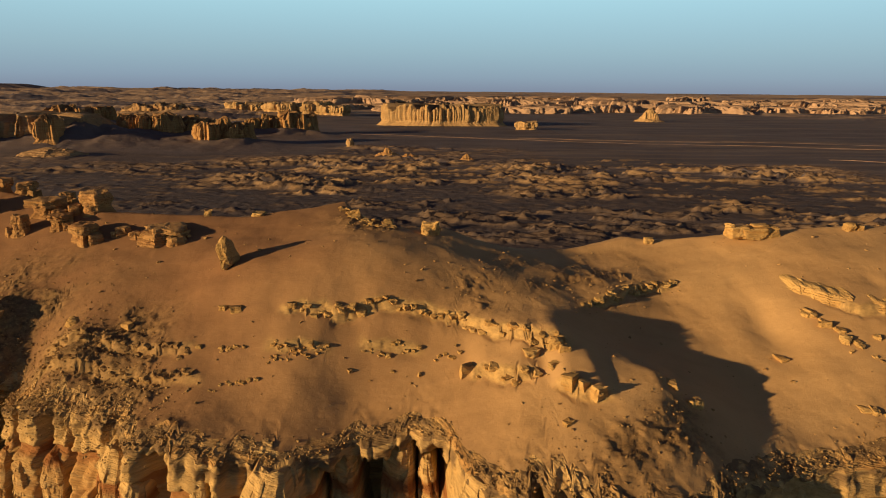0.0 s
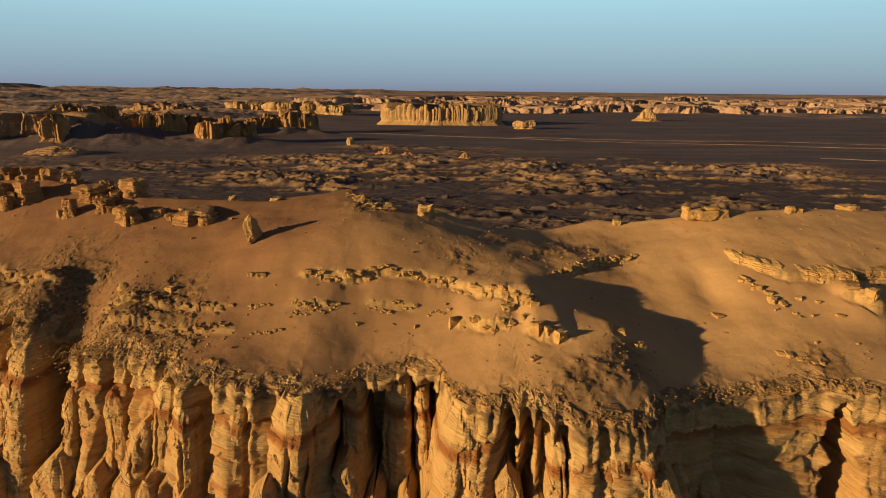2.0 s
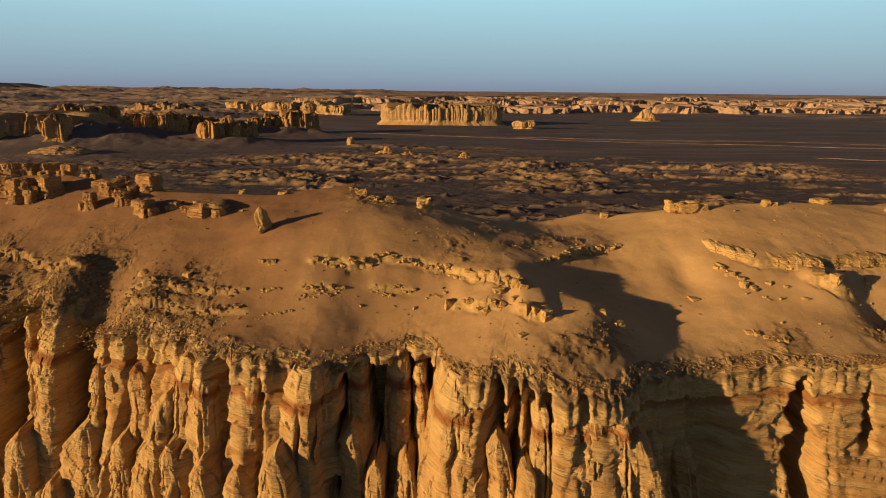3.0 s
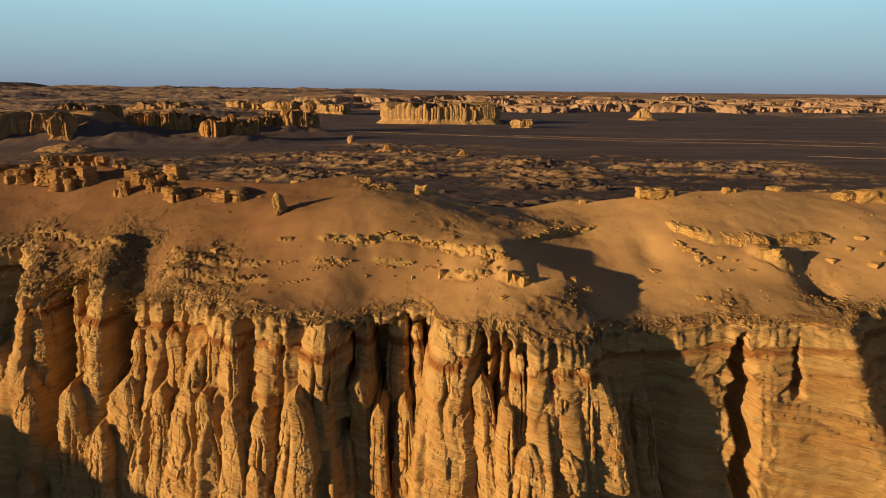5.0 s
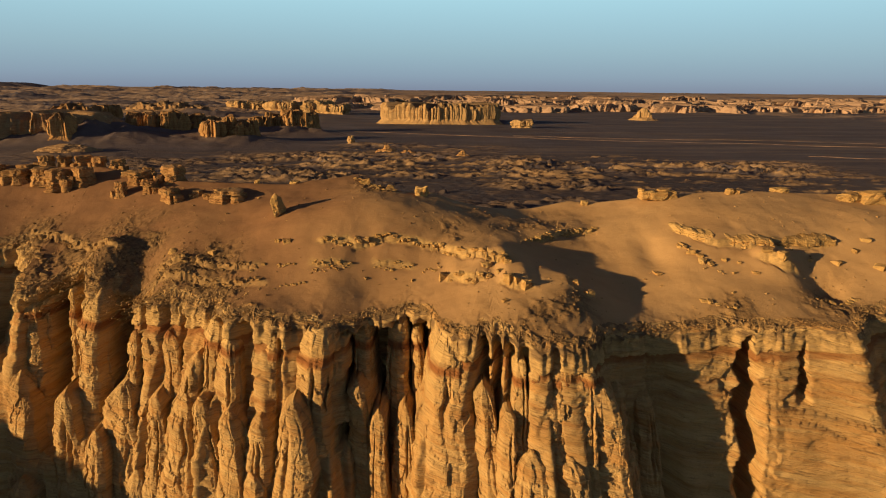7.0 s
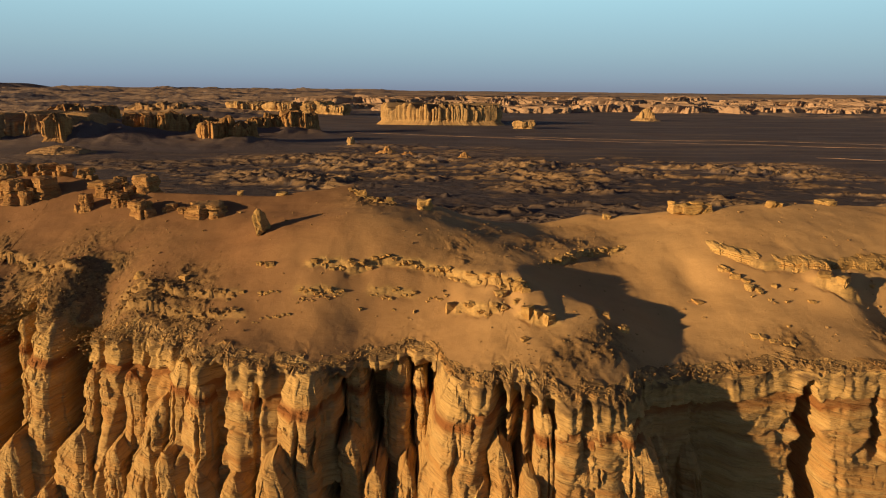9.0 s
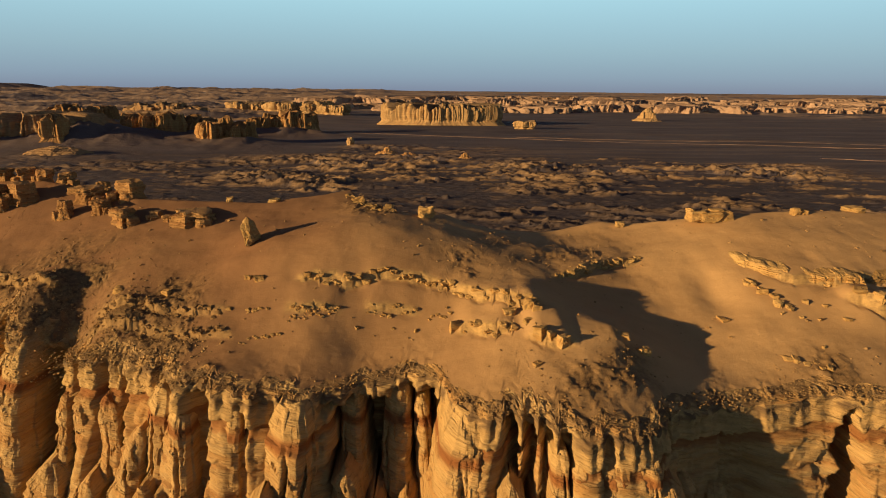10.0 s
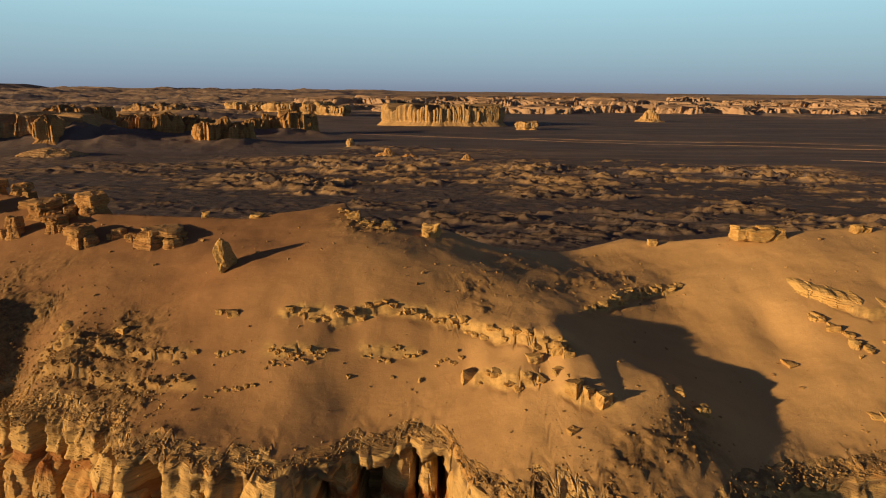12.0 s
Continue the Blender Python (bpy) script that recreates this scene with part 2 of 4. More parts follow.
# shelves of hard rock that break the slope: a line in plan and the height of the step at its two ends
SHELVES = [([(-18.5, 62.2), (-14.3, 62.0), (-10.1, 61.9), (-6.0, 63.0), (-1.4, 62.7), (1.9, 61.6), (5.0, 59.5), (7.9, 57.8), (10.6, 55.8), (13.4, 54.6)], 0.5, 1.3),
           ([(3.0, 54.6), (6.3, 52.9), (7.8, 52.2), (9.8, 52.4)], 1.1, 1.1),
           ([(11.2, 50.0), (13.6, 48.6), (16.2, 48.2)], 1.2, 1.2),
           ([(16.8, 65.0), (20.9, 67.4), (25.8, 71.3), (30.8, 72.8)], 0.7, 0.9),
           ([(43.6, 69.0), (48.8, 64.4), (55.7, 63.9), (62.0, 65.4), (67.3, 65.4), (71, 65.8)], 0.8, 0.7),
           ([(-19.0, 57.7), (-16.0, 57.4), (-12.0, 57.9)], 0.35, 0.45),
           ([(-9.0, 58.4), (-5.6, 58.4), (-2.0, 58.4)], 0.4, 0.4),
           ([(-75, 73.4), (-66.7, 71.0), (-59.3, 67.4), (-53, 64.7)], 1, 1),
           ([(-46, 61.4), (-40, 60.5), (-33.5, 58.8), (-27, 58.2)], 0.8, 0.5),
           ([(-45, 58.2), (-39.3, 57.2), (-33.0, 55.4), (-25, 54.4)], 0.9, 0.4),
           ([(55, 60.4), (58.5, 58.6), (61.2, 58.2)], 1.4, 1.4)]
RIM_XY = np.array(RIM, float)


def crest_y(x):
    return np.interp(x, [-150, -73, -63, -51, -37, -29, -19.5, -15.5, -12.3, -6.5, 0, 6.4, 14.5, 21.4, 29.7, 43, 50.5, 58, 66, 80, 150], [96, 93, 89.5, 85.5, 85.5, 85, 88, 91, 84.5, 81, 83, 82, 84, 86, 88.5, 85, 83.5, 84, 84.5, 86, 88])


def hill(x, y):
    """Smooth height of the mesa's top."""
    x, y = np.asarray(x, float), np.asarray(y, float)
    z = 44.56 + 8.03 * (y - 65) / 25
    for row, cy in zip(SWELLS, (40, 52, 64, 76, 88)):
        wy = np.exp(-((y - cy) ** 2) / 242)
        for w, cx in zip(row, range(-80, 81, 16)):
            z = z + w * wy * np.exp(-((x - cx) ** 2) / 242)
    for cx, cy, rx, ry, h in BUMPS:
        z = z + h * np.exp(-((x - cx) / rx) ** 2 - ((y - cy) / ry) ** 2)
    over = np.maximum(y - crest_y(x), 0)
    return z - (8.03 / 25 + 0.14) * over - 0.035 * np.minimum(over, 9) ** 2 - 0.6 * np.maximum(over - 9, 0)


def gravel_at(x, y):
    g = np.zeros(np.broadcast(x, y).shape)
    for cx, cy, r, s in GRAVEL_AND_SHADE:
        g = np.maximum(g, s * np.exp(-((x - cx) ** 2 + (y - cy) ** 2) / (r * r)))
    return np.clip(g * (1 + 0.9 * fbm(x / 4, y / 4, 0, 4, 31)), 0, 1)


def shelves_at(x, y):
    """How far the shelves lift the ground, and where their broken edges show."""
    lift, bare = np.zeros(np.broadcast(x, y).shape), np.zeros(np.broadcast(x, y).shape)
    wander = 0.35 * fbm(x / 1.5, y / 3.0, 0, 3, 151) + 0.25 * blocks(x, y * 0 + 1.0, 1.7, 50.0, 153)
    for line, first, last in SHELVES:
        px, py = np.array(line, float).T
        d0 = y - np.interp(x, px, py)
        d = d0 + wander
        height = np.interp(x, [px[0], px[-1]], [first, last])
        reach = min(4.0, 0.3 * (px[-1] - px[0]))
        ends = sstep(-0.8, 0.8, x - px[0]) * (1 - sstep(-0.8, 0.8, x - px[-1]))
        swell = sstep(-1.0, reach, x - px[0]) * (1 - sstep(-reach, 1.0, x - px[-1]))
        chip = height * ends * swell ** 0.5 * (0.75 + 0.5 * vnoise(x / 2.3, py[0], 0, 155))
        body = height * swell * np.exp(-np.maximum(d0, 0) / 5.0)
        lift = lift + sstep(-0.22, 0.22, d) * (body + (chip - height * swell) * np.exp(-np.maximum(d0, 0) / 0.7)) - 0.25 * chip * np.exp(-((d + 0.5) / 0.5) ** 2)
        bare = np.maximum(bare, ends * np.exp(-(np.maximum(np.abs(d - 0.1) - 0.3, 0) / 0.35) ** 2))
    return lift, bare


def top(x, y):
    """Height of the mesa's top with its small relief."""
    x, y = np.asarray(x, float), np.asarray(y, float)
    g = gravel_at(x, y)
    return hill(x, y) + shelves_at(x, y)[0] + 0.24 * fbm(x / 12, y / 9, 0, 3, 3) + 0.03 * fbm(x / 1.6, y / 1.6, 0, 3, 5) + g * (0.16 * fbm(x / 2.0, y / 1.7, 0, 4, 9)) + sstep(0.3, 0.8, g) * (0.12 * blocks(x, y, 2.3, 1.7, 141) + 0.09 * blocks(x, y, 0.9, 0.8, 143) + 0.08 * blocks(x, y, 0.5, 0.45, 145) + 0.1)


def layers(z, u, seed=0):
    """Bedding: hard and soft layers with sharp edges, metres in or out."""
    return (0.30 * np.tanh(8 * vnoise(z * 0.75, u / 26, 0, 85 + seed)) + 0.20 * np.tanh(8 * vnoise(z * 1.9 + 0.1 * vnoise(u / 3, z, 0, 2), u / 11, 0, 86 + seed))
            + 0.09 * np.tanh(4 * vnoise(z * 4.6, u / 5, 0, 87 + seed)))


def blocks(u, v, w, h, seed):
    """Broken faces: flat blocks of differing depth, -1 to 1."""
    row = np.floor(v / h + 0.5 * vnoise(u / (2 * w), v / h, 0, seed))
    col = np.floor(u / w + 0.5 * (row % 2) + 0.4 * vnoise(u / w, v / h, 3.0, seed + 1))
    return lattice(col.astype(np.int64), row.astype(np.int64), 0, seed)


def rim_line(step):
    """Points along the rim, evenly spaced, with small scallops."""
    d = np.r_[0, np.cumsum(np.hypot(*np.diff(RIM_XY, axis=0).T))]
    u = np.arange(0, d[-1], step)
    x, y = np.interp(u, d, RIM_XY[:, 0]), np.interp(u, d, RIM_XY[:, 1])
    half = int(3 / step)
    k = np.exp(-((np.arange(-half, half + 1) * step) ** 2) / (2 * 0.55 ** 2))
    k /= k.sum()
    n = len(k) // 2
    x, y = (np.convolve(np.pad(a, n, mode="edge"), k, "valid") for a in (x, y))
    return u, x, y


def smooth(a, width, step):
    k = np.hanning(max(3, int(width / step) | 1))
    n = len(k) // 2
    return np.convolve(np.pad(a, n, mode="edge"), k / k.sum(), "valid")


# ---- mesh helpers ----
def mesh_from(name, verts, faces, mat, attrs=None, smooth_faces=True):
    me = bpy.data.meshes.new(name)
    faces = np.asarray(faces, np.int32)
    n = faces.shape[1]
    me.vertices.add(len(verts))
    me.vertices.foreach_set("co", np.asarray(verts, np.float32).ravel())
    me.loops.add(faces.size)
    me.loops.foreach_set("vertex_index", faces.ravel())
    me.polygons.add(len(faces))
    me.polygons.foreach_set("loop_start", np.arange(0, faces.size, n, dtype=np.int32))
    me.polygons.foreach_set("use_smooth", np.full(len(faces), smooth_faces))
    for key, values in (attrs or {}).items():
        a = me.attributes.new(key, "FLOAT", "POINT")
        a.data.foreach_set("value", np.asarray(values, np.float32).ravel())
    me.update(calc_edges=True)
    me.validate()
    me.materials.append(mat)
    return me


def grid_faces(rows, cols, closed=False):
    r, c = np.meshgrid(np.arange(rows - 1), np.arange(cols if closed else cols - 1), indexing="ij")
    d = (c + 1) % cols
    return np.stack([r * cols + c, r * cols + d, (r + 1) * cols + d, (r + 1) * cols + c], -1).reshape(-1, 4)


def part(name, me, parent, label="", place=None):
    ob = new(name, me)
    ob.parent = parent
    if place is not None:
        ob.matrix_basis = place
    return tagged(ob, label)


def empty(name, x, y, z, label, category, group="", kind=""):
    ob = new(name)
    ob.location = (x, y, z)
    return tagged(ob, label, category, group, kind)


# ---- the plain, one sheet out to the horizon ----
APRONS = [(-510, 755, 125, 52, 31), (-400, 848, 85, 55, 13), (-283, 756, 58, 48, 11), (-255, 920, 75, 46, 13), (-694, 1125, 105, 55, 14), (-700, 1475, 150, 60, 9), (-400, 600, 60, 45, 5)]


def plain_height(x, y):
    r = np.hypot(x, y)
    z = -2.0 + 1.0 * fbm(x / 160, y / 160, 0, 3, 41)
    # low wind-cut knobs in broken swarms, longest from west to east
    swarm = fbm((x + 0.3 * y) / 130, y / 75, 0, 3, 45)
    band = sstep(215, 330, r + 30 * vnoise(x / 60, y / 60, 0, 40)) * (1 - sstep(600, 730, r + 0.10 * x + 90 * fbm(x / 150, y / 150, 0, 2, 46)))
    warp = 5 * fbm(x / 22, y / 22, 0, 2, 42)
    lump = fbm((x + 0.5 * y + warp) / 44, (y + 0.8 * warp) / 10, 0, 5, 43, 0.62) + 0.95 * swarm
    ridge = 1 - np.abs(fbm((x + 0.6 * y) / 22, (y + warp) / 8, 0, 4, 48)) * 2.2
    knob = sstep(0.16, 0.34, lump) * (0.62 + 0.38 * sstep(0.0, 0.7, ridge)) + 0.45 * sstep(0.50, 0.64, lump)
    tall = 1.5 + 1.9 * sstep(-0.1, 0.6, swarm) * sstep(330, 480, r)
    tall = tall * (0.35 + 0.65 * sstep(-220, -60, x + 25 * swarm))
    z = z + band * (tall * knob * (1 + 0.4 * fbm(x / 7, y / 3.4, 0, 3, 49)) + 0.7 * sstep(0.55, 0.85, ridge) * sstep(-0.3, 0.1, lump) + 0.25 * fbm(x / 5, y / 4, 0, 2, 44))
    # far country climbs in terraces, each with a ragged step
    far = sstep(2700, 3600, r) * 26 + sstep(3500, 4500, r) * 24 + sstep(4300, 4900, r) * 10
    rough = sstep(1750, 2050, r + 250 * fbm(x / 700, y / 700, 0, 3, 47))
    left = sstep(150, 600, -x) * sstep(1050, 1350, y)
    wild = np.maximum(rough, left)
    n = 2.4 * fbm(x / 170 + 0.3 * y / 190, y / 75, 0, 5, 51) + 1.5
    steps = np.floor(n) + sstep(0.35, 0.65, n - np.floor(n))
    z = z + far + wild * (1 - 0.8 * sstep(2300, 2800, r) * sstep(-700, -100, x)) * ((2.0 + 1.8 * left) * np.clip(steps, 0, 5) + 1.2 * fbm(x / 30, y / 22, 0, 3, 53))
    # gravel aprons banked against the western mesas
    for cx, cy, rx, ry, h in APRONS:
        z = z + h * np.exp(-((x - cx) / rx) ** 2 - ((y - cy) / ry) ** 2) * (1 + 0.25 * fbm(x / 24, y / 24, 0, 3, 54))
    return z, lump, band, knob, wild, n - np.floor(n)


def build_plain():
    fine = np.radians(np.linspace(-49, 49, 580))
    coarse = np.radians(np.linspace(49, 311, 50))[1:-1]
    th = np.r_[fine, coarse]
    r = np.r_[0.01, 8, np.geomspace(20, 240, 28)[:-1], np.geomspace(240, 790, 370)[:-1], np.geomspace(790, 4900, 230)]
    R, T = np.meshgrid(r, th, indexing="ij")
    x, y = R * np.sin(T), R * np.cos(T) - 40
    z, lump, band, knob, wild, part_of_step = plain_height(x, y)
    here = np.hypot(x, y)
    crumbs = fbm(x / 13, y / 9, 0, 4, 61)
    tan = 0.9 * band * sstep(0.12, 0.5, knob + 0.35 * crumbs) * sstep(-0.55, 0.35, crumbs + 0.3) * (0.30 + 0.70 * sstep(330, 480, here + 60 * vnoise(x / 70, y / 70, 0, 62))) * (0.55 + 0.35 * sstep(-220, -60, x))
    # sunlit faces of the far steps are painted in as tan streaks
    tan = np.maximum(tan, wild * sstep(0.2, 0.8, 0.42 + 0.35 * sstep(0.2, 0.5, part_of_step) * (1 - sstep(0.6, 0.95, part_of_step)) + 1.1 * fbm(x / 260, y / 70, 0, 5, 63)))
    tan = np.maximum(tan, sstep(2500, 2900, here) * sstep(-0.25, 0.35, fbm(x / 600, y / 110, 0, 5, 64) + 0.15))
    for cx, cy, rx, ry, h in APRONS:
        tan = np.maximum(tan, 0.22 * np.exp(-((x - cx) / (1.3 * rx)) ** 2 - ((y - cy) / (1.3 * ry)) ** 2) * (1 + 0.5 * fbm(x / 30, y / 18, 0, 3, 66)))
    streak = sstep(0.36, 0.52, fbm(x / 420 + y / 900, y / 20, 0, 3, 67)) * sstep(560, 680, here) * (1 - wild)
    tan = np.maximum(tan, 0.14 * streak)
    black = (1 - sstep(430, 760, here + 90 * fbm(x / 90, y / 60, 0, 3, 68))) * 0.45
    # the far mask grows with distance and blends in the haze colour
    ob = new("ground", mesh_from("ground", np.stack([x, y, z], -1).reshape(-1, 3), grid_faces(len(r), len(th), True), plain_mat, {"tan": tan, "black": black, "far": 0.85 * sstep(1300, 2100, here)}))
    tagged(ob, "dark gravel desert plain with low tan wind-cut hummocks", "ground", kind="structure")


build_plain()


def build_track(x0, y0, x1, y1, half, seed):
    """Pale wheel track across the plain."""
    n = 160
    s = np.linspace(0, 1, n)
    x = x0 + (x1 - x0) * s
    y = y0 + (y1 - y0) * s + 9 * fbm(s * 6, 0.5, 0, 3, seed)
    rows = []
    for off in (-1.6, -1.0, 1.0, 1.6):
        yy = y + off * half * (1 + 0.4 * vnoise(s * 30, off, 0, seed + 1))
        rows.append(np.stack([x, yy, plain_height(x, yy)[0] + (0.45 if abs(off) < 1.5 else -0.6)], -1))
    ob = new("dirt_track", mesh_from("dirt_track", np.array(rows).reshape(-1, 3), grid_faces(4, n), pale_haze_mat, {"crust": np.clip(0.35 + 0.5 * fbm(np.tile(s * 40, 4), 0.5, 0, 3, seed + 3), 0, 1)}))
    tagged(ob, "pale sandy track crossing the dark plain", "track", kind="structure")


build_track(-260, 992, 740, 744, 1.8, 69)
build_track(120, 930, 900, 800, 2.6, 169)
build_track(430, 640, 800, 560, 1.3, 269)


# ---- the mesa: sand top and fluted cliff ----
STEP = 0.24
U, RX, RY = rim_line(STEP)
# dark gullies that cut back the rim: x, half width, depth
NOTCHES = [(-66, 1.5, 3), (-60.6, 4.2, 13), (-50.3, 2.3, 16), (-44.6, 0.6, 3), (-40.5, 0.7, 2.5), (-37.4, 0.6, 2.5), (-31.0, 1.9, 6), (-25.8, 1.3, 3.5), (-21.0, 0.6, 2), (-6.2, 6.4, 9), (8.2, 0.7, 5), (10.0, 0.6, 5), (11.6, 0.6, 4),
           (13.6, 0.7, 3), (17.5, 0.5, 1.5)]
for x0, half, deep in NOTCHES:
    RY = RY + (0.3 if half < 5 else 0.05) * min(deep, 6) * np.exp(-np.abs((RX - x0) / half) ** 6)
RY = RY + (1 - 0.85 * sstep(31, 37, RX)) * (0.45 * blocks(U, 0 * U, 2.6, 9.0, 75) + 0.25 * blocks(U, 0 * U, 1.1, 9.0, 77))
RX = RX + 0.25 * fbm(U / 1.9, 0.3, 0, 3, 71)
RY = RY + 0.45 * fbm(U / 2.3, 0.7, 0, 3, 73)
NX, NY = np.gradient(smooth(RY, 26, STEP)), -np.gradient(smooth(RX, 26, STEP))
NX, NY = NX / np.hypot(NX, NY), NY / np.hypot(NX, NY)
FACE = sstep(31, 36, RX)          # the plainer, bedded wall beyond the deep gully


def columns(u, lo, hi, seed):
    """Random ribs along the cliff: for each place its rib's number and where it lies across the rib, -1 to 1."""
    rng = np.random.default_rng(seed)
    edges = np.r_[-9, -9 + np.cumsum(rng.uniform(lo, hi, int((np.max(u) + 20) / lo) + 2))]
    k = np.clip(np.searchsorted(edges, u) - 1, 0, len(edges) - 2)
    return k, 2 * (u - edges[k]) / (edges[k + 1] - edges[k]) - 1, rng.uniform(0, 1, len(edges))


def skew(t, peak=0.5):
    """Ribs have a long western and a short eastern flank."""
    return np.where(t < peak, (t - peak) / (1 + peak), (t - peak) / (1 - peak))


def heads(u, v, seed, gap, lo, hi, wide, out_lo, out_hi, stretch):
    """Buttresses with narrow heads that spread downwards: how far they stand out at u, v metres below the rim."""
    rng = np.random.default_rng(seed)
    at = np.cumsum(rng.uniform(0.55 * gap, 1.45 * gap, int(420 / gap)))
    best = np.zeros(u.shape)
    for c in at:
        start, w0, reach, lean, peak = rng.uniform(lo, hi), wide * rng.uniform(0.6, 1.35), rng.uniform(out_lo, out_hi), rng.uniform(-0.05, 0.10), rng.uniform(0.0, 0.6)
        near = np.abs(u[0] - c) < 3.2 * wide + 4
        if not near.any():
            continue
        d = v[:, near] - start
        w = w0 * (0.3 + 0.7 * np.clip(d / stretch, 0, 1.7)) * np.clip(d / (1.2 * w0), 0, 1) ** 0.5
        t = skew(np.clip((u[:, near] - c - lean * d) / np.maximum(w, 0.05), -1, 1), peak)
        body = np.clip(1 - np.abs(t) ** 1.5, 0, 1) ** 0.75 * reach * np.clip(d / (0.6 * stretch), 0, 1) ** 0.7
        best[:, near] = np.maximum(best[:, near], np.where(d > 0, body, 0))
    return best


# dark bays of the wall: x, half width
RECESSES = [(-61, 5.0), (-50.2, 2.4), (-6.0, 6.0), (9.3, 2.2), (30, 6.5)]


def cliff_out(u, v, z, face):
    """How far the cliff stands out from its rim, v metres below it."""
    lean = 0.8 * fbm(u / 14, v / 16, 0, 2, 81) + 0.05 * v * vnoise(u / 17, 3.3, 0, 83)
    soft = 1 - 0.92 * face
    k, t, rnd = columns(u + lean, 2.4, 6.0, 5)
    rib = np.clip(1 - np.abs(skew(t, 0.5)) ** 1.7, 0, 1)
    out = (0.3 + 1.4 * sstep(7, 15, v)) * (rib - 0.5) * (0.4 + 0.9 * rnd[k]) * soft
    out = out + heads(u, v, 11, 4.6, 9, 24, 1.9, 1.2, 2.8, 10) * soft
    k3, t3, rnd3 = columns(u + 0.6 * lean, 1.2, 3.2, 7)
    out = out + 0.16 * np.clip(1 - np.abs(skew(t3, 0.4)) ** 2.2, 0, 1) * sstep(4.5, 6, v) * (0.2 + rnd3[k3]) * (1 - 0.95 * face)
    # the pale cap bed: an upright band with short flutes, over a soft rust seam
    foot = 3.1 + 0.45 * vnoise(u / 11, 0, 0, 89) + 0.08 * blocks(u, 0 * v, 1.7, 9.0, 119)
    seam_foot = foot + 1.25 + 0.3 * vnoise(u / 7, 4.0, 0, 94)
    k4, t4, rnd4 = columns(u, 0.7, 2.3, 8)
    cap = 1 - sstep(foot - 0.15, foot + 0.15, v)
    out = out + cap * ((0.34 * (1 - np.abs(t4) ** 4) * (0.2 + 0.9 * rnd4[k4])) * (1 - 0.75 * face) + 0.14 * blocks(u, v, 1.2, 1.1, 120))
    in_seam = sstep(foot - 0.1, foot + 0.2, v) * (1 - sstep(seam_foot - 0.2, seam_foot + 0.2, v))
    below = sstep(seam_foot, seam_foot + 0.3, v)
    out = out - (0.35 * in_seam + 0.1 * below * (1 - sstep(9, 18, v))) * (1 - 0.5 * face)
    tilt = z + (0.10 + 0.14 * face) * u
    cross = np.tanh(5 * vnoise(tilt * 2.6, u / 9, 0, 86)) * 0.11 + np.tanh(4 * vnoise(tilt * 6.0, u / 5, 0, 87)) * 0.06 + np.tanh(5 * vnoise(tilt * 0.75, u / 26, 0, 85)) * 0.22
    out = out + cross * (0.7 + 0.1 * face) * sstep(0.2, 1.5, v)
    out = out + below * ((0.16 * blocks(u, v, 2.3, 5.2, 121) + 0.05 * blocks(u, v, 0.9, 1.7, 123)) * (1 - 0.7 * face) + 0.16 * face * blocks(u - 0.8 * v, v + 0.24 * u, 5.5, 1.5, 129))
    low = 7.6 + 0.5 * vnoise(u / 9, 2.0, 0, 90)
    out = out - 0.22 * np.exp(-((v - low) / 0.22) ** 2)
    seam = in_seam * (0.75 + 0.25 * fbm(u / 3, v / 0.4, 0, 3, 96))
    seam = np.maximum(seam, 0.45 * np.exp(-((v - low) / 0.4) ** 2))
    seam = np.maximum(seam, 0.4 * np.exp(-((v - low - 2.6 - 0.8 * vnoise(u / 13, 5.0, 0, 92)) / 0.5) ** 2))
    crust = np.exp(-(v / 1.3) ** 2) * sstep(-0.4, 0.3, fbm(u / 1.2, v / 0.8, 0, 4, 91)) + 0.25 * cap * sstep(0.15, 0.6, fbm(u / 0.8, v / 2.5, 0, 3, 98))
    rough = 0.09 * fbm(u / 1.6, v / 0.7, 0, 4, 93, 0.55) + np.exp(-(v / 0.7) ** 2) * (0.15 * fbm(u / 0.7, v / 0.6, 0, 3, 95) + 0.2 * blocks(u, v, 0.9, 0.8, 127))
    recess = np.zeros(u.shape[1])
    for c, reach in RECESSES:
        recess = np.maximum(recess, np.exp(-np.abs((RX - c) / reach) ** 4))
    out = out + (0.28 - 0.24 * recess - 0.06 * face) * v + rough * (1 - 0.5 * face)
    slab = face * 0.9 * np.round(2.0 * fbm(u / 14 + v / 12, v / 10 - u / 30, 0, 2, 97)) / 2.0
    for x0, w, depth in NOTCHES:
        c = U[np.argmin(np.abs(RX - x0))]
        out = out - 0.65 * depth * np.exp(-np.abs((u - c - 0.02 * v - 0.25 * w * blocks(0 * u + c, v, 1.0, 2.4, 102)) / w) ** 8) * sstep(0.9, 1.7 + 0.25 * max(depth - 6, 0), v + 0.5 * blocks(u, 0 * v, 0.8, 9.0, 104))
    # the broad and the narrow cleft of the plain wall
    for c, w, deep, slope, end in ((CLEFT_A, 1.2, 6.5, 0.06, 60), (CLEFT_B, 0.4, 3.5, 0.05, 12)):
        mid = c + slope * v + 0.3 * w * vnoise(v / 4.5, c, 0, 99) + 0.3 * w * blocks(0 * u + c, v, 1.0, 2.1, 101)
        wide = w * (0.55 + 0.55 * sstep(2, 9, v) + 0.4 * vnoise(v / 2.0, c, 2.0, 100))
        out = out - deep * np.exp(-np.abs((u - mid) / wide) ** 4) * sstep(0.6, 2.5, v) * (1 - sstep(0.8 * end, end, v))
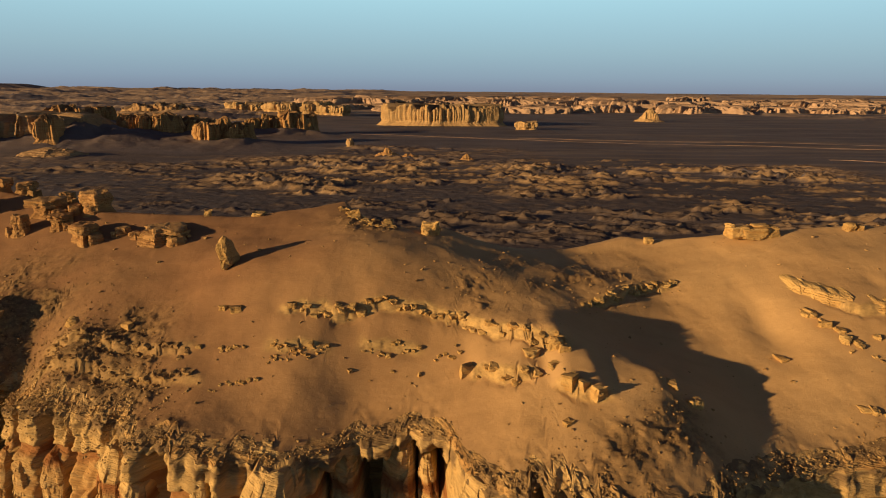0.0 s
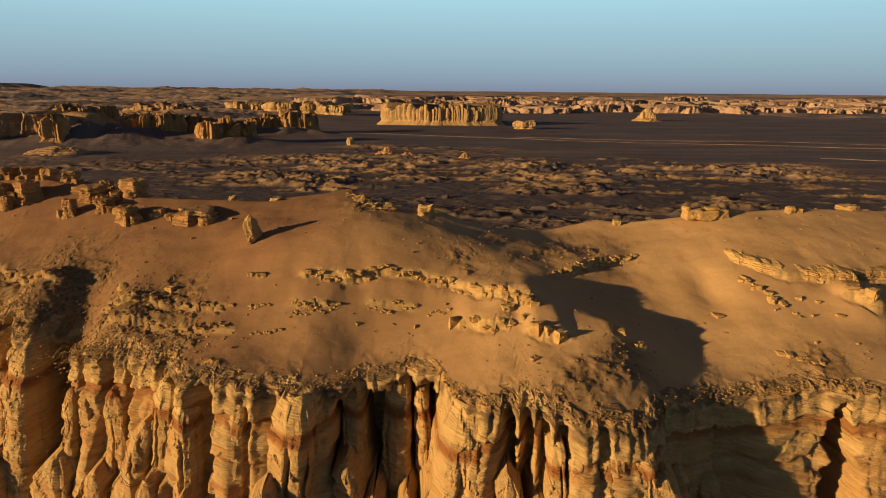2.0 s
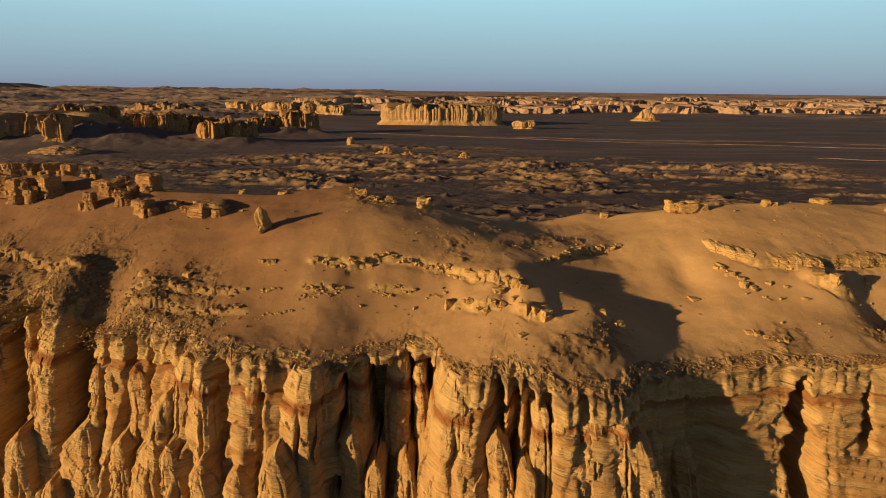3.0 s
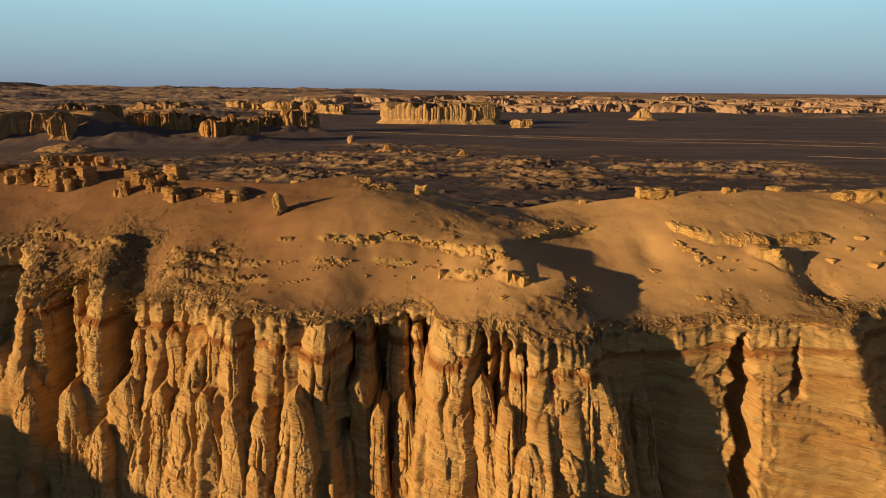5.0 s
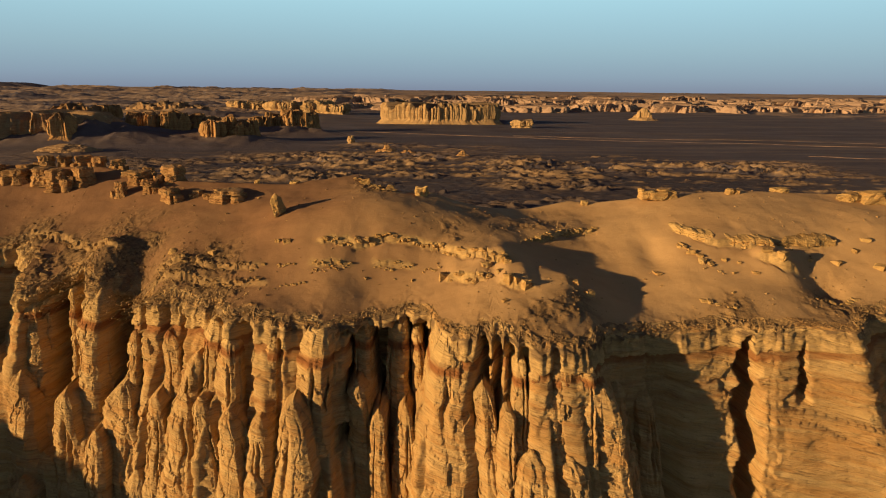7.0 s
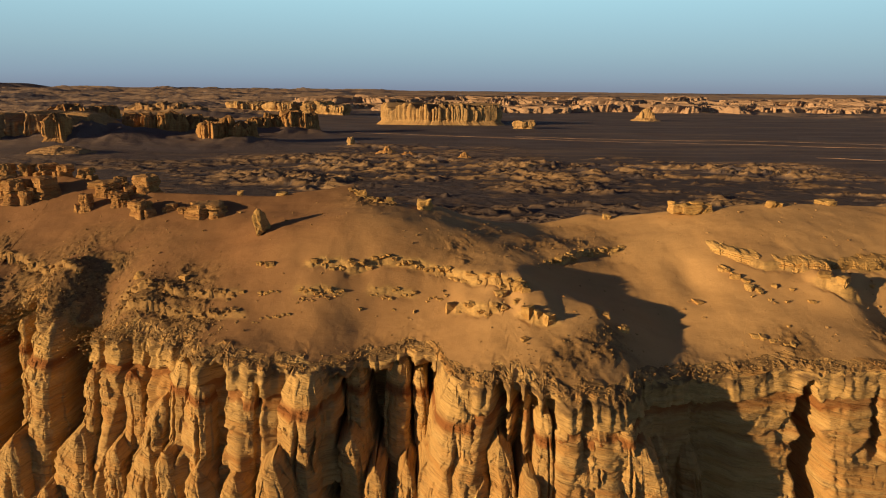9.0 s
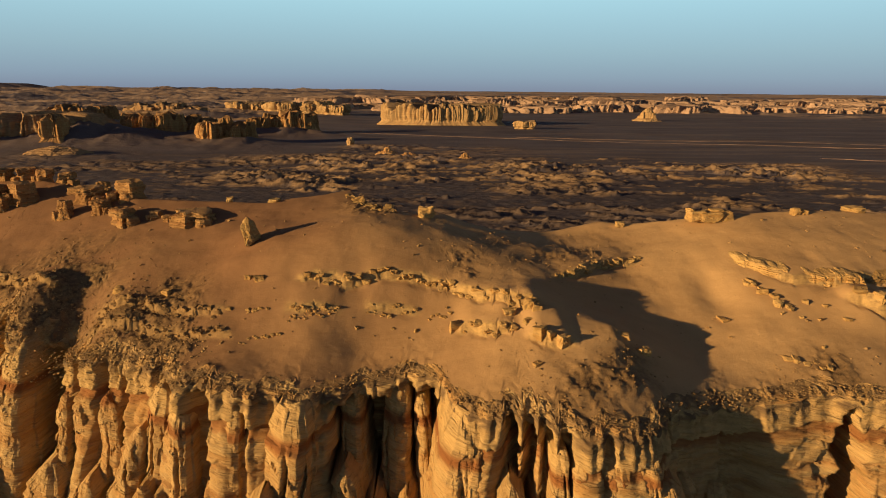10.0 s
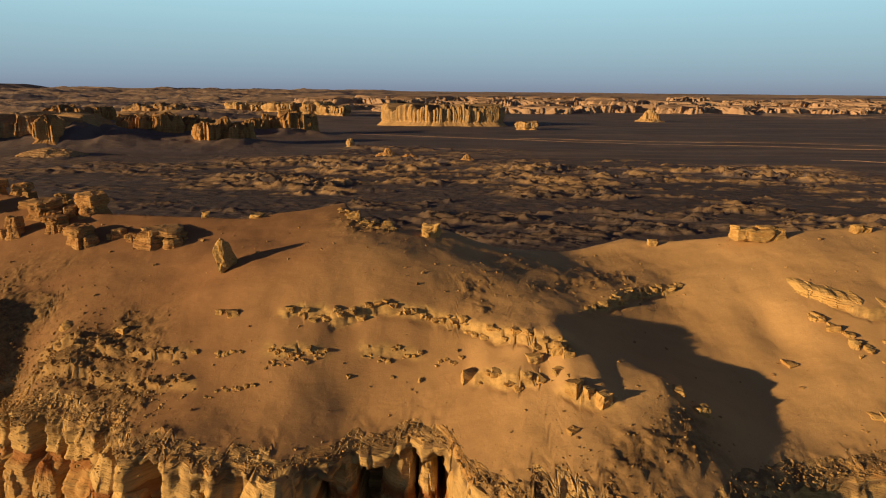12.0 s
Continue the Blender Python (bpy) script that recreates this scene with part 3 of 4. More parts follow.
    return out + slab * sstep(3, 8, v), seam, np.clip(crust, 0, 1), 0.85 * cap


CLEFT_A, CLEFT_B = (float(U[np.argmin(np.abs(RX - x0))]) for x0 in (46.9, 54.6))


def build_mesa():
    mesa = empty("mesa", 0, 0, 0, "sand-covered sandstone mesa with a deeply fluted golden cliff", "mesa", kind="structure")
    # sand top, rows reaching back from the rim
    w = np.r_[0, 0.12, 0.3, 0.55, 0.9, np.arange(1.3, 32, 0.26), np.arange(32, 54, 0.5), np.arange(54, 150, 2.5)]
    W, X = np.meshgrid(w, RX, indexing="ij")
    Y = RY[None, :] + W
    Z = top(X, Y)
    edge = np.exp(-(W / 0.4) ** 2)
    ragged = np.exp(-W / 2.0) * sstep(-0.3, 0.5, fbm(X / 3, Y / 3, 0, 3, 99))
    Z = Z - 0.3 * edge + ragged * (0.22 * fbm(X / 0.8, Y / 0.8, 0, 3, 101) + 0.22 * blocks(X, Y, 0.6, 0.6, 105) + 0.2 * blocks(X, Y, 1.4, 1.2, 107))
    rim_z = Z[0].copy()
    g = np.clip(gravel_at(X, Y) + 0.9 * ragged, 0, 1)
    Z = np.maximum(Z, -6)
    # mask rises westwards, where redder sand and painted dimness are mixed in
    rust_shade = 1 - sstep(-50, 22, X + 14 * fbm(X / 25, Y / 25, 0, 3, 109))
    grid = np.stack([X, Y, Z], -1)
    cut = int(np.searchsorted(w, 2.1)) + 1
    part("sand_top", mesh_from("sand_top", grid[cut - 1:].reshape(-1, 3), grid_faces(len(w) - cut + 1, len(RX)), sand_mat, {"gravel": g[cut - 1:], "rust_shade": rust_shade[cut - 1:], "shelf": shelves_at(X[cut - 1:], Y[cut - 1:])[1] * (0.45 + 0.55 * sstep(-32, -18, X[cut - 1:]))}), mesa,
         "wind-blown ochre sand with gravel patches")
    part("cap_edge", mesh_from("cap_edge", grid[:cut].reshape(-1, 3), grid_faces(cut, len(RX)), rock_mat, smooth_faces=False, attrs={"crust": 0.85 * sstep(-0.3, 0.4, fbm(X[:cut] / 1.4, Y[:cut] / 1.4, 0, 4, 103)), "seam": 0 * X[:cut]}), mesa, "crumbling dark crust along the rim")
    # cliff
    v = np.r_[0, 0.1, 0.22, np.arange(0.36, 12, 0.18), np.arange(12, 24, 0.26), np.arange(24, 42, 0.42)]
    V, UU = np.meshgrid(v, U, indexing="ij")
    F = np.broadcast_to(FACE, V.shape)
    Zc = rim_z[None, :] - V
    D, seam, crust, pale = cliff_out(UU, V, Zc, F)
    D = D * sstep(0, 0.2, V)
    # the eastern prow spreads towards its foot
    flare = 0.30 * sstep(53, 60, RX) * (1 - sstep(66, 76, RX))
    plain = sstep(0.5, 4.5, V)
    X = RX[None, :] * (1 - plain) + smooth(RX, 5, STEP)[None, :] * plain + NX[None, :] * D + flare[None, :] * V
    Y = RY[None, :] * (1 - plain) + smooth(RY, 5, STEP)[None, :] * plain + NY[None, :] * D
    part("cliff_face", mesh_from("cliff_face", np.stack([X, Y, Zc], -1).reshape(-1, 3), grid_faces(len(v), len(U))[:, ::-1], rock_mat, attrs={"seam": np.clip(seam * 0.9, 0, 1), "crust": np.clip(crust, 0, 1), "pale": pale}), mesa, "fluted bedded sandstone wall")
    return mesa


mesa = build_mesa()
# buttresses that stand out from the wall, placed and sized to fit the camera's view: x, y, height of the head, half
# width there, how they lean and how they widen for each metre down
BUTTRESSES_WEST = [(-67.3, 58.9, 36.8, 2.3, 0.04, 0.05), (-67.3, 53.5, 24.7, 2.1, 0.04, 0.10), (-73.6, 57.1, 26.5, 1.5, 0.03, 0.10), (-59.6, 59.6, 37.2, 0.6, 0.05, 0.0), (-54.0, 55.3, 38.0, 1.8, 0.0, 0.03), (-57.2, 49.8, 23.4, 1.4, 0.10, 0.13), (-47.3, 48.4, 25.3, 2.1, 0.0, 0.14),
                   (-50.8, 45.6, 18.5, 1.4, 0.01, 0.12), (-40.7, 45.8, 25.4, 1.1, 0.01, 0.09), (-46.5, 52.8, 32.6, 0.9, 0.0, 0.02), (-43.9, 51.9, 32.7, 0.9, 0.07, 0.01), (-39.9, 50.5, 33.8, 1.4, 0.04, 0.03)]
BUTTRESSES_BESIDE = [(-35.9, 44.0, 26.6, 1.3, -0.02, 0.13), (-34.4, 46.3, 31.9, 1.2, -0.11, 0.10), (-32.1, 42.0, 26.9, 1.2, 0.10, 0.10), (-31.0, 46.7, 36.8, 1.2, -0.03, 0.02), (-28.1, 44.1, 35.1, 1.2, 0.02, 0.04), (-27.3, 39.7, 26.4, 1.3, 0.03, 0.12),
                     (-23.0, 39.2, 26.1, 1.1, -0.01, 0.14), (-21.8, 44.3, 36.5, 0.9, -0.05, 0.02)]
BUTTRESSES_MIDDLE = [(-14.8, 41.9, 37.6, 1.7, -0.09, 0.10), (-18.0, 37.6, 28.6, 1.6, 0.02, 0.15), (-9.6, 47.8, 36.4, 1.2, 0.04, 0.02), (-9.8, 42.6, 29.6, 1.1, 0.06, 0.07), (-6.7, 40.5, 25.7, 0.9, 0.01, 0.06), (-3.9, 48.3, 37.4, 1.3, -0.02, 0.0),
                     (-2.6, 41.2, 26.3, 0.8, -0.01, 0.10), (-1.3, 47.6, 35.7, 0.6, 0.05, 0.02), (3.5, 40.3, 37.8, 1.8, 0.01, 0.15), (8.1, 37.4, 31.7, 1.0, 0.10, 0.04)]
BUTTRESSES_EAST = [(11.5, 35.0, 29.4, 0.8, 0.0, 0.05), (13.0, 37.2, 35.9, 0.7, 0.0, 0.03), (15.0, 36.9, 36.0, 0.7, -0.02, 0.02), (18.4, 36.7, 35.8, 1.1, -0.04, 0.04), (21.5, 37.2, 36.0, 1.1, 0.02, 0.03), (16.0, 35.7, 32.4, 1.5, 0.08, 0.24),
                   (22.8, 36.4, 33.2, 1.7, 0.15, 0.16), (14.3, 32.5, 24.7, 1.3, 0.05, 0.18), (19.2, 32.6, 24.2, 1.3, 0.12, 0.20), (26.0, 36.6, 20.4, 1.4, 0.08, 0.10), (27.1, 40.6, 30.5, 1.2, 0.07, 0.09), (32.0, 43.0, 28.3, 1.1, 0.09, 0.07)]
# unseen rocks added to the west to throw shade on the foot of the wall
SHADE_BLOCKERS = [(-97, 14, 19, 4.5, 0.0, 0.10), (-98, 22, 20, 4.0, 0.0, 0.10), (-96, 30, 17, 4.0, 0.0, 0.10), (-97, 37, 22, 4.5, 0.0, 0.10), (-98, 46, 25, 5.0, 0.0, 0.10)]


def buttress_mesh(x0, y0, head, half, lean, grow, seed):
    """A rock buttress: a blunt head, a ridged front that widens and comes forward downwards, and sides that run back into the wall."""
    rng = np.random.default_rng(seed)
    s = np.r_[0, np.array([0.03, 0.1, 0.22, 0.4, 0.65, 0.95, 1.3]) * half, np.arange(1.3 * half + 0.2, head + 3, 0.2)]
    front = np.linspace(-1, 1, 53)
    side = np.array([0.03, 0.09, 0.2, 0.4, 0.7, 1.0])
    t = np.r_[-1 - side[::-1], front, 1 + side]
    S, T = np.meshgrid(s, t, indexing="ij")
    Z = head - S
    inner = np.clip(T, -1, 1)
    beyond = np.maximum(np.abs(T) - 1, 0) * np.sign(T)
    cap = np.clip(S / (1.3 * half), 0, 1)
    w = (1.2 * half + 1.05 * grow * S) * cap ** (0.14 if head > 34 else rng.uniform(0.3, 0.75))
    w = w * (1 + 0.13 * fbm(S / 5 + seed, np.sign(T) * 3.0, 0, 3, seed % 83))
    tilt = Z + 0.16 * (x0 + inner * w)
    bed = layers(tilt * 1.15, x0 + 0 * S)
    xc = x0 + lean * S + 0.35 * half * vnoise(S / 7 + seed, 0.5, 0, 7)
    X = xc + w * inner + beyond * (0.25 * half + 0.02 * S) + np.sign(T) * 0.26 * bed * np.abs(inner) ** 3 * cap
    # front: planes that meet in blunt edges, a long western and a short eastern side
    edges = np.array([-1, rng.uniform(-0.75, -0.45), rng.uniform(-0.2, 0.1), rng.uniform(0.3, 0.6), rng.uniform(0.75, 0.9), 1])
    depths = np.array([rng.uniform(0.9, 1.4), rng.uniform(0.3, 0.55), rng.uniform(0.02, 0.16), 0, rng.uniform(0.1, 0.3), rng.uniform(0.8, 1.2)])
    ridge = np.interp(np.clip(inner + 0.16 * fbm(S / 6 + seed, 2.0, 0, 2, 61), -1, 1), edges, depths)
    Y = y0 - rng.uniform(0.20, 0.29) * S + rng.uniform(0.6, 1.0) * half * (1 - cap) ** 1.5 + 0.85 * np.minimum(w, 4.0) * ridge + np.abs(beyond) * 9.0
    for _ in range(2 if grow > 0.06 else 1):
        at, drift, wide = rng.uniform(-0.6, 0.7), rng.uniform(-0.03, 0.03), rng.uniform(0.05, 0.13)
        cut = np.exp(-np.abs((inner - at - drift * S - 0.1 * vnoise(S / 2.5 + seed, at, 0, 3)) / wide) ** 1.6)
        Y = Y + rng.uniform(0.2, 0.6) * np.minimum(w, 2.4) * cut * sstep(2 * half, 5 * half, S) * (1 - sstep(8, 16, S))
    k, tt, rnd = columns(inner * w + 40 + 0.9 * vnoise(S / 4, inner, 0, 4), 1.1, 3.4, seed)
    Y = Y + 0.22 * np.abs(tt) ** 6 * rnd[k] * cap - 0.25 * (rnd[k] - 0.5) * cap
    Y = Y - (0.30 * bed + 0.22 * blocks(X, tilt, 1.9, 2.2, 131 + seed % 7) + 0.09 * blocks(X, tilt, 0.9, 0.8, 137) + 0.11 * fbm(X / 2.4, Z / 1.8, seed, 4, 111)) * np.clip(1.5 * cap, 0, 1)
    Z = Z + 0.3 * half * fbm(X / 1.2, np.minimum(Y - y0, 2) / 1.2, seed, 3, 29) * (1 - cap) + 0.10 * np.abs(beyond) * 5
    seam = np.exp(-np.abs((Z - 33.6 - 0.5 * vnoise(X / 11, 0, 0, 89)) / 0.65) ** 4)
    return np.stack([X, Y, Z], -1).reshape(-1, 3), grid_faces(len(s), len(t))[:, ::-1], seam.ravel()


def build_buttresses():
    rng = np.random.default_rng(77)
    # the last list is out of view and only blocks sun
    rows = BUTTRESSES_WEST + BUTTRESSES_BESIDE + BUTTRESSES_MIDDLE + BUTTRESSES_EAST + SHADE_BLOCKERS
    # lower fins that crowd the foot of the wall
    for x in np.r_[np.arange(-70, -12, 4.2), np.arange(8, 24, 4.2)]:
        x, fin = x + rng.uniform(-1.3, 1.3), rng.uniform(8, 19)
        rows.append((x, float(np.interp(x, RX, smooth(RY, 6, STEP))) - 3.0 - 0.30 * (36 - fin) - rng.uniform(0, 1.0), fin, rng.uniform(0.9, 1.7), rng.uniform(-0.06, 0.08), rng.uniform(0.08, 0.16)))
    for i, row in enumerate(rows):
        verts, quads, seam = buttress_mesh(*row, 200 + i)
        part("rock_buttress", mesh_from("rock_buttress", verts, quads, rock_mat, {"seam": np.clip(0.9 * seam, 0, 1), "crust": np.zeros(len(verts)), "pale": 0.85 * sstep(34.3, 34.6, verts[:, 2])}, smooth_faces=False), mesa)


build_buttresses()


# ---- far mesas and buttes ----
def butte_shape(length, depth, height, seed, talus, point, rib, base, cols, cap, jag, bench=0.0, waver=0.22):
    """Points, faces and top crust of a flat-topped, fluted rock island with a talus foot. point: how far the top draws together."""
    front = int(0.72 * cols)
    th = np.r_[np.linspace(-1.03 * math.pi, 0.03 * math.pi, front, endpoint=False), np.linspace(0.03 * math.pi, 0.97 * math.pi, cols - front, endpoint=False)]
    p = 3.2
    sq = (np.abs(np.cos(th)) ** p + np.abs(np.sin(th)) ** p) ** (-1 / p)
    slack = rib * 0.8 + 0.2 * height
    px, py = np.cos(th) * sq * max(length / 2 - slack, 0.2 * length), np.sin(th) * sq * max(depth / 2 - slack, 0.2 * depth)
    seg = np.hypot(np.diff(np.r_[px, px[0]]), np.diff(np.r_[py, py[0]]))
    arc = np.r_[0, np.cumsum(seg)[:-1]]
    wob = 1 + waver * fbm(px / (0.2 * length) + seed, py / (0.2 * length), 0, 4, seed)
    px, py = px * wob, py * (2 * wob - 1)
    h = np.r_[np.linspace(0.0, 0.96, 13), 0.985, 1.0]
    H, A = np.meshgrid(h, arc, indexing="ij")
    k, t, rnd = columns(A + 0.2 * rib * (1 + fbm(A / (2 * rib), H * 2, 0, 3, seed + 9)), rib * 0.35, rib * 1.7, seed + 1)
    wall = sstep(0.6 * min(talus, 0.5), 1.2 * min(talus, 0.5), H)
    out = rib * 0.7 * np.clip(1 - np.abs(skew(t, 0.35)) ** 2.0, 0, 1) * sstep(0, 0.04, 1 - H) * wall * (0.15 + 1.3 * rnd[k] ** 1.5)
    k2, t2, rnd2 = columns(A, rib * 2, rib * 4.5, seed + 2)
    out = out + rib * 0.9 * (1 - np.abs(skew(t2)) ** 2.2) * (0.25 + 0.75 * wall) * (0.3 + rnd2[k2])
    k3, t3, rnd3 = columns(A, rib * 0.18, rib * 0.5, seed + 3)
    out = out + rib * 0.24 * (1 - np.abs(skew(t3, 0.4)) ** 1.5) * wall * (0.4 + rnd3[k3]) + rib * 0.09 * np.tanh(4 * vnoise(H * 9, A / (6 * rib), 0, seed)) * wall
    out = out + rib * 0.16 * fbm(A / (0.5 * rib), H * 5, 0, 3, seed + 4)
    foot = np.clip(1 - H / talus, 0, 1)
    out = out + height * (0.42 * foot ** 1.3 + 0.06 * (1 - H))
    stair = np.floor(4 * H + 0.35 * fbm(A / (3 * rib), 0.5, 0, 3, seed + 6)) / 4
    out = out - bench * height * 0.8 * np.clip(stair, 0, 1)
    nx, ny = px / np.hypot(px, py), py / np.hypot(px, py)
    shrink = 1 - point * H
    X = px[None] * shrink + nx[None] * out * shrink
    Y = py[None] * shrink + ny[None] * out * shrink
    crown = 1 + jag * fbm(px / (2.0 * rib) + seed, py / (2.0 * rib), 0, 3, seed + 5) - 1.2 * jag * rnd[k[-1]] ** 2
    crown = np.minimum(crown, 1.05)
    Z = base + (height - base) * H * (1 + (crown[None] - 1) * H)
    rings = [np.stack([X, Y, Z], -1)]
    for s in (0.97, 0.75, 0.3, 0.02):
        top_z = base + (height - base) * (1 + (crown - 1) * s + 0.03 * (1 - s) + 0.5 * jag * fbm(px * s / rib / 3, py * s / rib / 3, seed, 3, seed + 7))
        rings.append(np.stack([X[-1] * s, Y[-1] * s, top_z], -1)[None])
    V = np.concatenate(rings)
    crust = np.zeros(V.shape[:2])
    crust[len(h):] = cap
    return V.reshape(-1, 3), grid_faces(len(V), cols, True), crust.ravel()


def butte(name, x, y, length, depth, height, turn, label, seed, talus=0.28, point=0.0, rib=7.0, base=-4.0, cols=220, group="far mesas", cap=0.75, mat=None, jag=0.14, blocks_in=1, bench=0.0, waver=0.22):
    """One rock island; blocks_in: how many joined blocks it has weathered into."""
    rng = np.random.default_rng(seed)
    place = Matrix.Translation((x, y, 0)) @ Matrix.Rotation(radians(turn), 4, "Z")
    if blocks_in == 1:
        v, f, c = butte_shape(length, depth, height, seed, talus, point, rib, base, cols, cap, jag, bench, waver)
        ob = new(name, mesh_from(name, v, f, mat or far_mat, {"crust": c}))
        ob.matrix_basis = place
        return tagged(ob, label, "mesa", group)
    ob = new(name)
    ob.matrix_basis = place
    for i in range(blocks_in):
        share, tall = 2.1 * rng.uniform(0.75, 1.25) / blocks_in, rng.uniform(0.72, 1.05)
        v, f, c = butte_shape(length * share, depth * rng.uniform(0.65, 1.1), height * tall, seed + 20 * i, talus, point, rib, base, max(100, int(cols * min(share * 1.2, 1))), cap, jag)
        spot = pose(length * ((i + 0.5) / blocks_in - 0.5) * 0.9, depth * rng.uniform(-0.3, 0.3), 0, 0, 0, rng.uniform(-25, 25))
        part("rock_wall", mesh_from("rock_wall", v, f, mat or far_mat, {"crust": c}), ob, place=spot)
    return tagged(ob, label, "mesa", group)


def mound(name, x, y, length, depth, height, label, seed, neck=0.0, mat=None, group="far mesas"):
    """A low weathered rise of bedded rock; neck: how much of its height is a steep block in the middle."""
    rr, th = np.linspace(0, 1, 30), np.linspace(0, 2 * math.pi, 120, endpoint=False)
    R, T = np.meshgrid(rr, th, indexing="ij")
    X, Y = R * np.cos(T) * length / 2, R * np.sin(T) * depth / 2
    s = 0.16 * length
    crag = fbm(X / s + seed, Y / s, 0, 5, seed, 0.55)
    edge = R + 0.22 * crag
    slope = np.clip(1 - edge, 0, 1) ** 0.8
    block = 0.45 * (1 - sstep(0.26, 0.40, edge)) + 0.55 * (1 - sstep(0.0, 0.36, edge))
    n = 5 * slope + 0.5 * crag
    steps = (np.floor(n) + sstep(0.3, 0.6, n - np.floor(n))) / 5
    Z = height * ((1 - neck) * (0.45 * slope + 0.55 * steps) + neck * block * (1 + 0.25 * crag)) - 2.0 * R ** 4
    ob = new(name, mesh_from(name, np.stack([X, Y, Z], -1).reshape(-1, 3), grid_faces(30, 120, True)[:, ::-1], mat or stack_mat, {"crust": 0 * Z}, smooth_faces=False))
    ob.location = (x, y, float(plain_height(x, y)[0]) - 0.6)
    return tagged(ob, label, "mesa", group)


LIT = "golden fluted sandstone mesa standing on the dark plain"
DIM = "brown sandstone mesa with fluted walls above dark gravel"
butte("mesa", -9, 1252, 262, 95, 39, -4, LIT, 300, rib=5.0, cols=900, jag=0.16, talus=0.34, waver=0.08)
butte("butte", 158, 1116, 46, 26, 15, -3, "small flat-topped golden sandstone butte on the plain", 301, rib=6, cols=130, talus=0.4)
mound("rock_pyramid", 518, 1480, 84, 60, 34, "pyramid-shaped sandstone butte alone on the plain", 302, 0.62, far_mat)
HILL = "dark gravel-covered hill with a steep broken flank"
butte("mesa", -540, 750, 250, 110, 34, 24, HILL, 303, mat=dim_mat, jag=0.16, point=0.18, rib=9, cols=420, talus=0.8, cap=0.0)
butte("rock_wall", -474, 708, 30, 34, 34, 0, "steep golden fluted bluff on the flank of a hill", 316, rib=5, cols=220, talus=0.3, jag=0.25, point=0.12, base=2.0, mat=stack_mat)
mound("rock_mound", -402, 600, 70, 46, 6.5, "low rounded sandstone mound at the foot of a mesa", 304, mat=dim_mat)
butte("mesa", -694, 1135, 120, 70, 35, 18, DIM, 305, blocks_in=5, mat=stack_mat, jag=0.2, point=0.16, rib=6, cols=300, talus=0.5)
butte("mesa", -700, 1480, 200, 60, 30, 3, DIM, 306, blocks_in=4, mat=dim_mat, jag=0.33, point=0.10, rib=12, cols=320)
butte("mesa", -398, 852, 118, 60, 32, 24, DIM, 307, blocks_in=5, mat=stack_mat, jag=0.2, point=0.16, rib=5, cols=520, talus=0.55)
butte("mesa", -283, 762, 60, 44, 30, 22, "steep golden sandstone bluff with deep clefts", 308, blocks_in=3, rib=4.5, cols=260, talus=0.5, mat=stack_mat, jag=0.2, point=0.16)
butte("mesa", -255, 934, 104, 46, 34, 17, DIM, 309, blocks_in=4, rib=5, cols=340, talus=0.55, mat=stack_mat, jag=0.2, point=0.16)
butte("rock_spire", -117, 738, 12, 8, 11, 0, "small leaning sandstone spire on the plain", 310, talus=0.6, point=0.55, rib=3, cols=60)
mound("rock_mound", -62, 652, 32, 20, 9, "low wind-worn sandstone mound on dark gravel", 311, 0.3)
mound("rock_mound", -35, 634, 28, 16, 6.0, "low wind-worn sandstone mound on dark gravel", 312, 0.2)
mound("rock_mound", 26, 618, 21, 14, 7, "small blocky sandstone knob on dark gravel", 313, 0.4)
for x, y, l, h, seed in ((-585, 1850, 100, 27, 318), (-460, 1770, 100, 33, 314), (-331, 1660, 98, 34, 315)):
    butte("mesa", x, y, l, 60, h, -4, LIT, seed, talus=0.4, rib=10, cols=200, jag=0.2, blocks_in=2)
PALE = "pink-tan escarpment, paled by haze, along the far edge of the plain"
# broken escarpments of the far terraces, row behind row
far_rng = np.random.default_rng(91)
for i in range(36):
    row = i % 3
    x = -330 + 3000 * (i // 3 + far_rng.uniform(-0.3, 0.3)) / 12 * (1.0 + 0.12 * row)
    y = 2040 + 330 * row + 0.10 * abs(x) + far_rng.uniform(-90, 90)
    l, h = far_rng.uniform(220, 560), far_rng.uniform(12, 24) + 9 * row
    butte("escarpment", x, y, l, far_rng.uniform(130, 240), h, far_rng.uniform(-14, 14), PALE, 330 + i, talus=far_rng.uniform(0.2, 0.4), bench=far_rng.uniform(0.5, 1.1), rib=far_rng.uniform(6, 11), cols=320, base=-10, group="far escarpments", cap=0.3, jag=0.38, mat=pale_haze_mat)
butte("plateau", -3250, 3900, 1500, 700, 86, 10, "dark flat-topped plateau on the horizon", 350, talus=0.95, point=0.45, rib=60, cols=300, base=10, cap=1.0, mat=plain_mat, jag=0.03)


# ---- rocks ----
def ball(sub):
    bm = bmesh.new()
    bmesh.ops.create_icosphere(bm, subdivisions=sub, radius=1.0)
    v = np.array([p.co[:] for p in bm.verts])
    f = np.array([[p.index for p in q.verts] for q in bm.faces])
    bm.free()
    return v, f


BALLS = {s: ball(s) for s in (1, 2, 3, 4)}


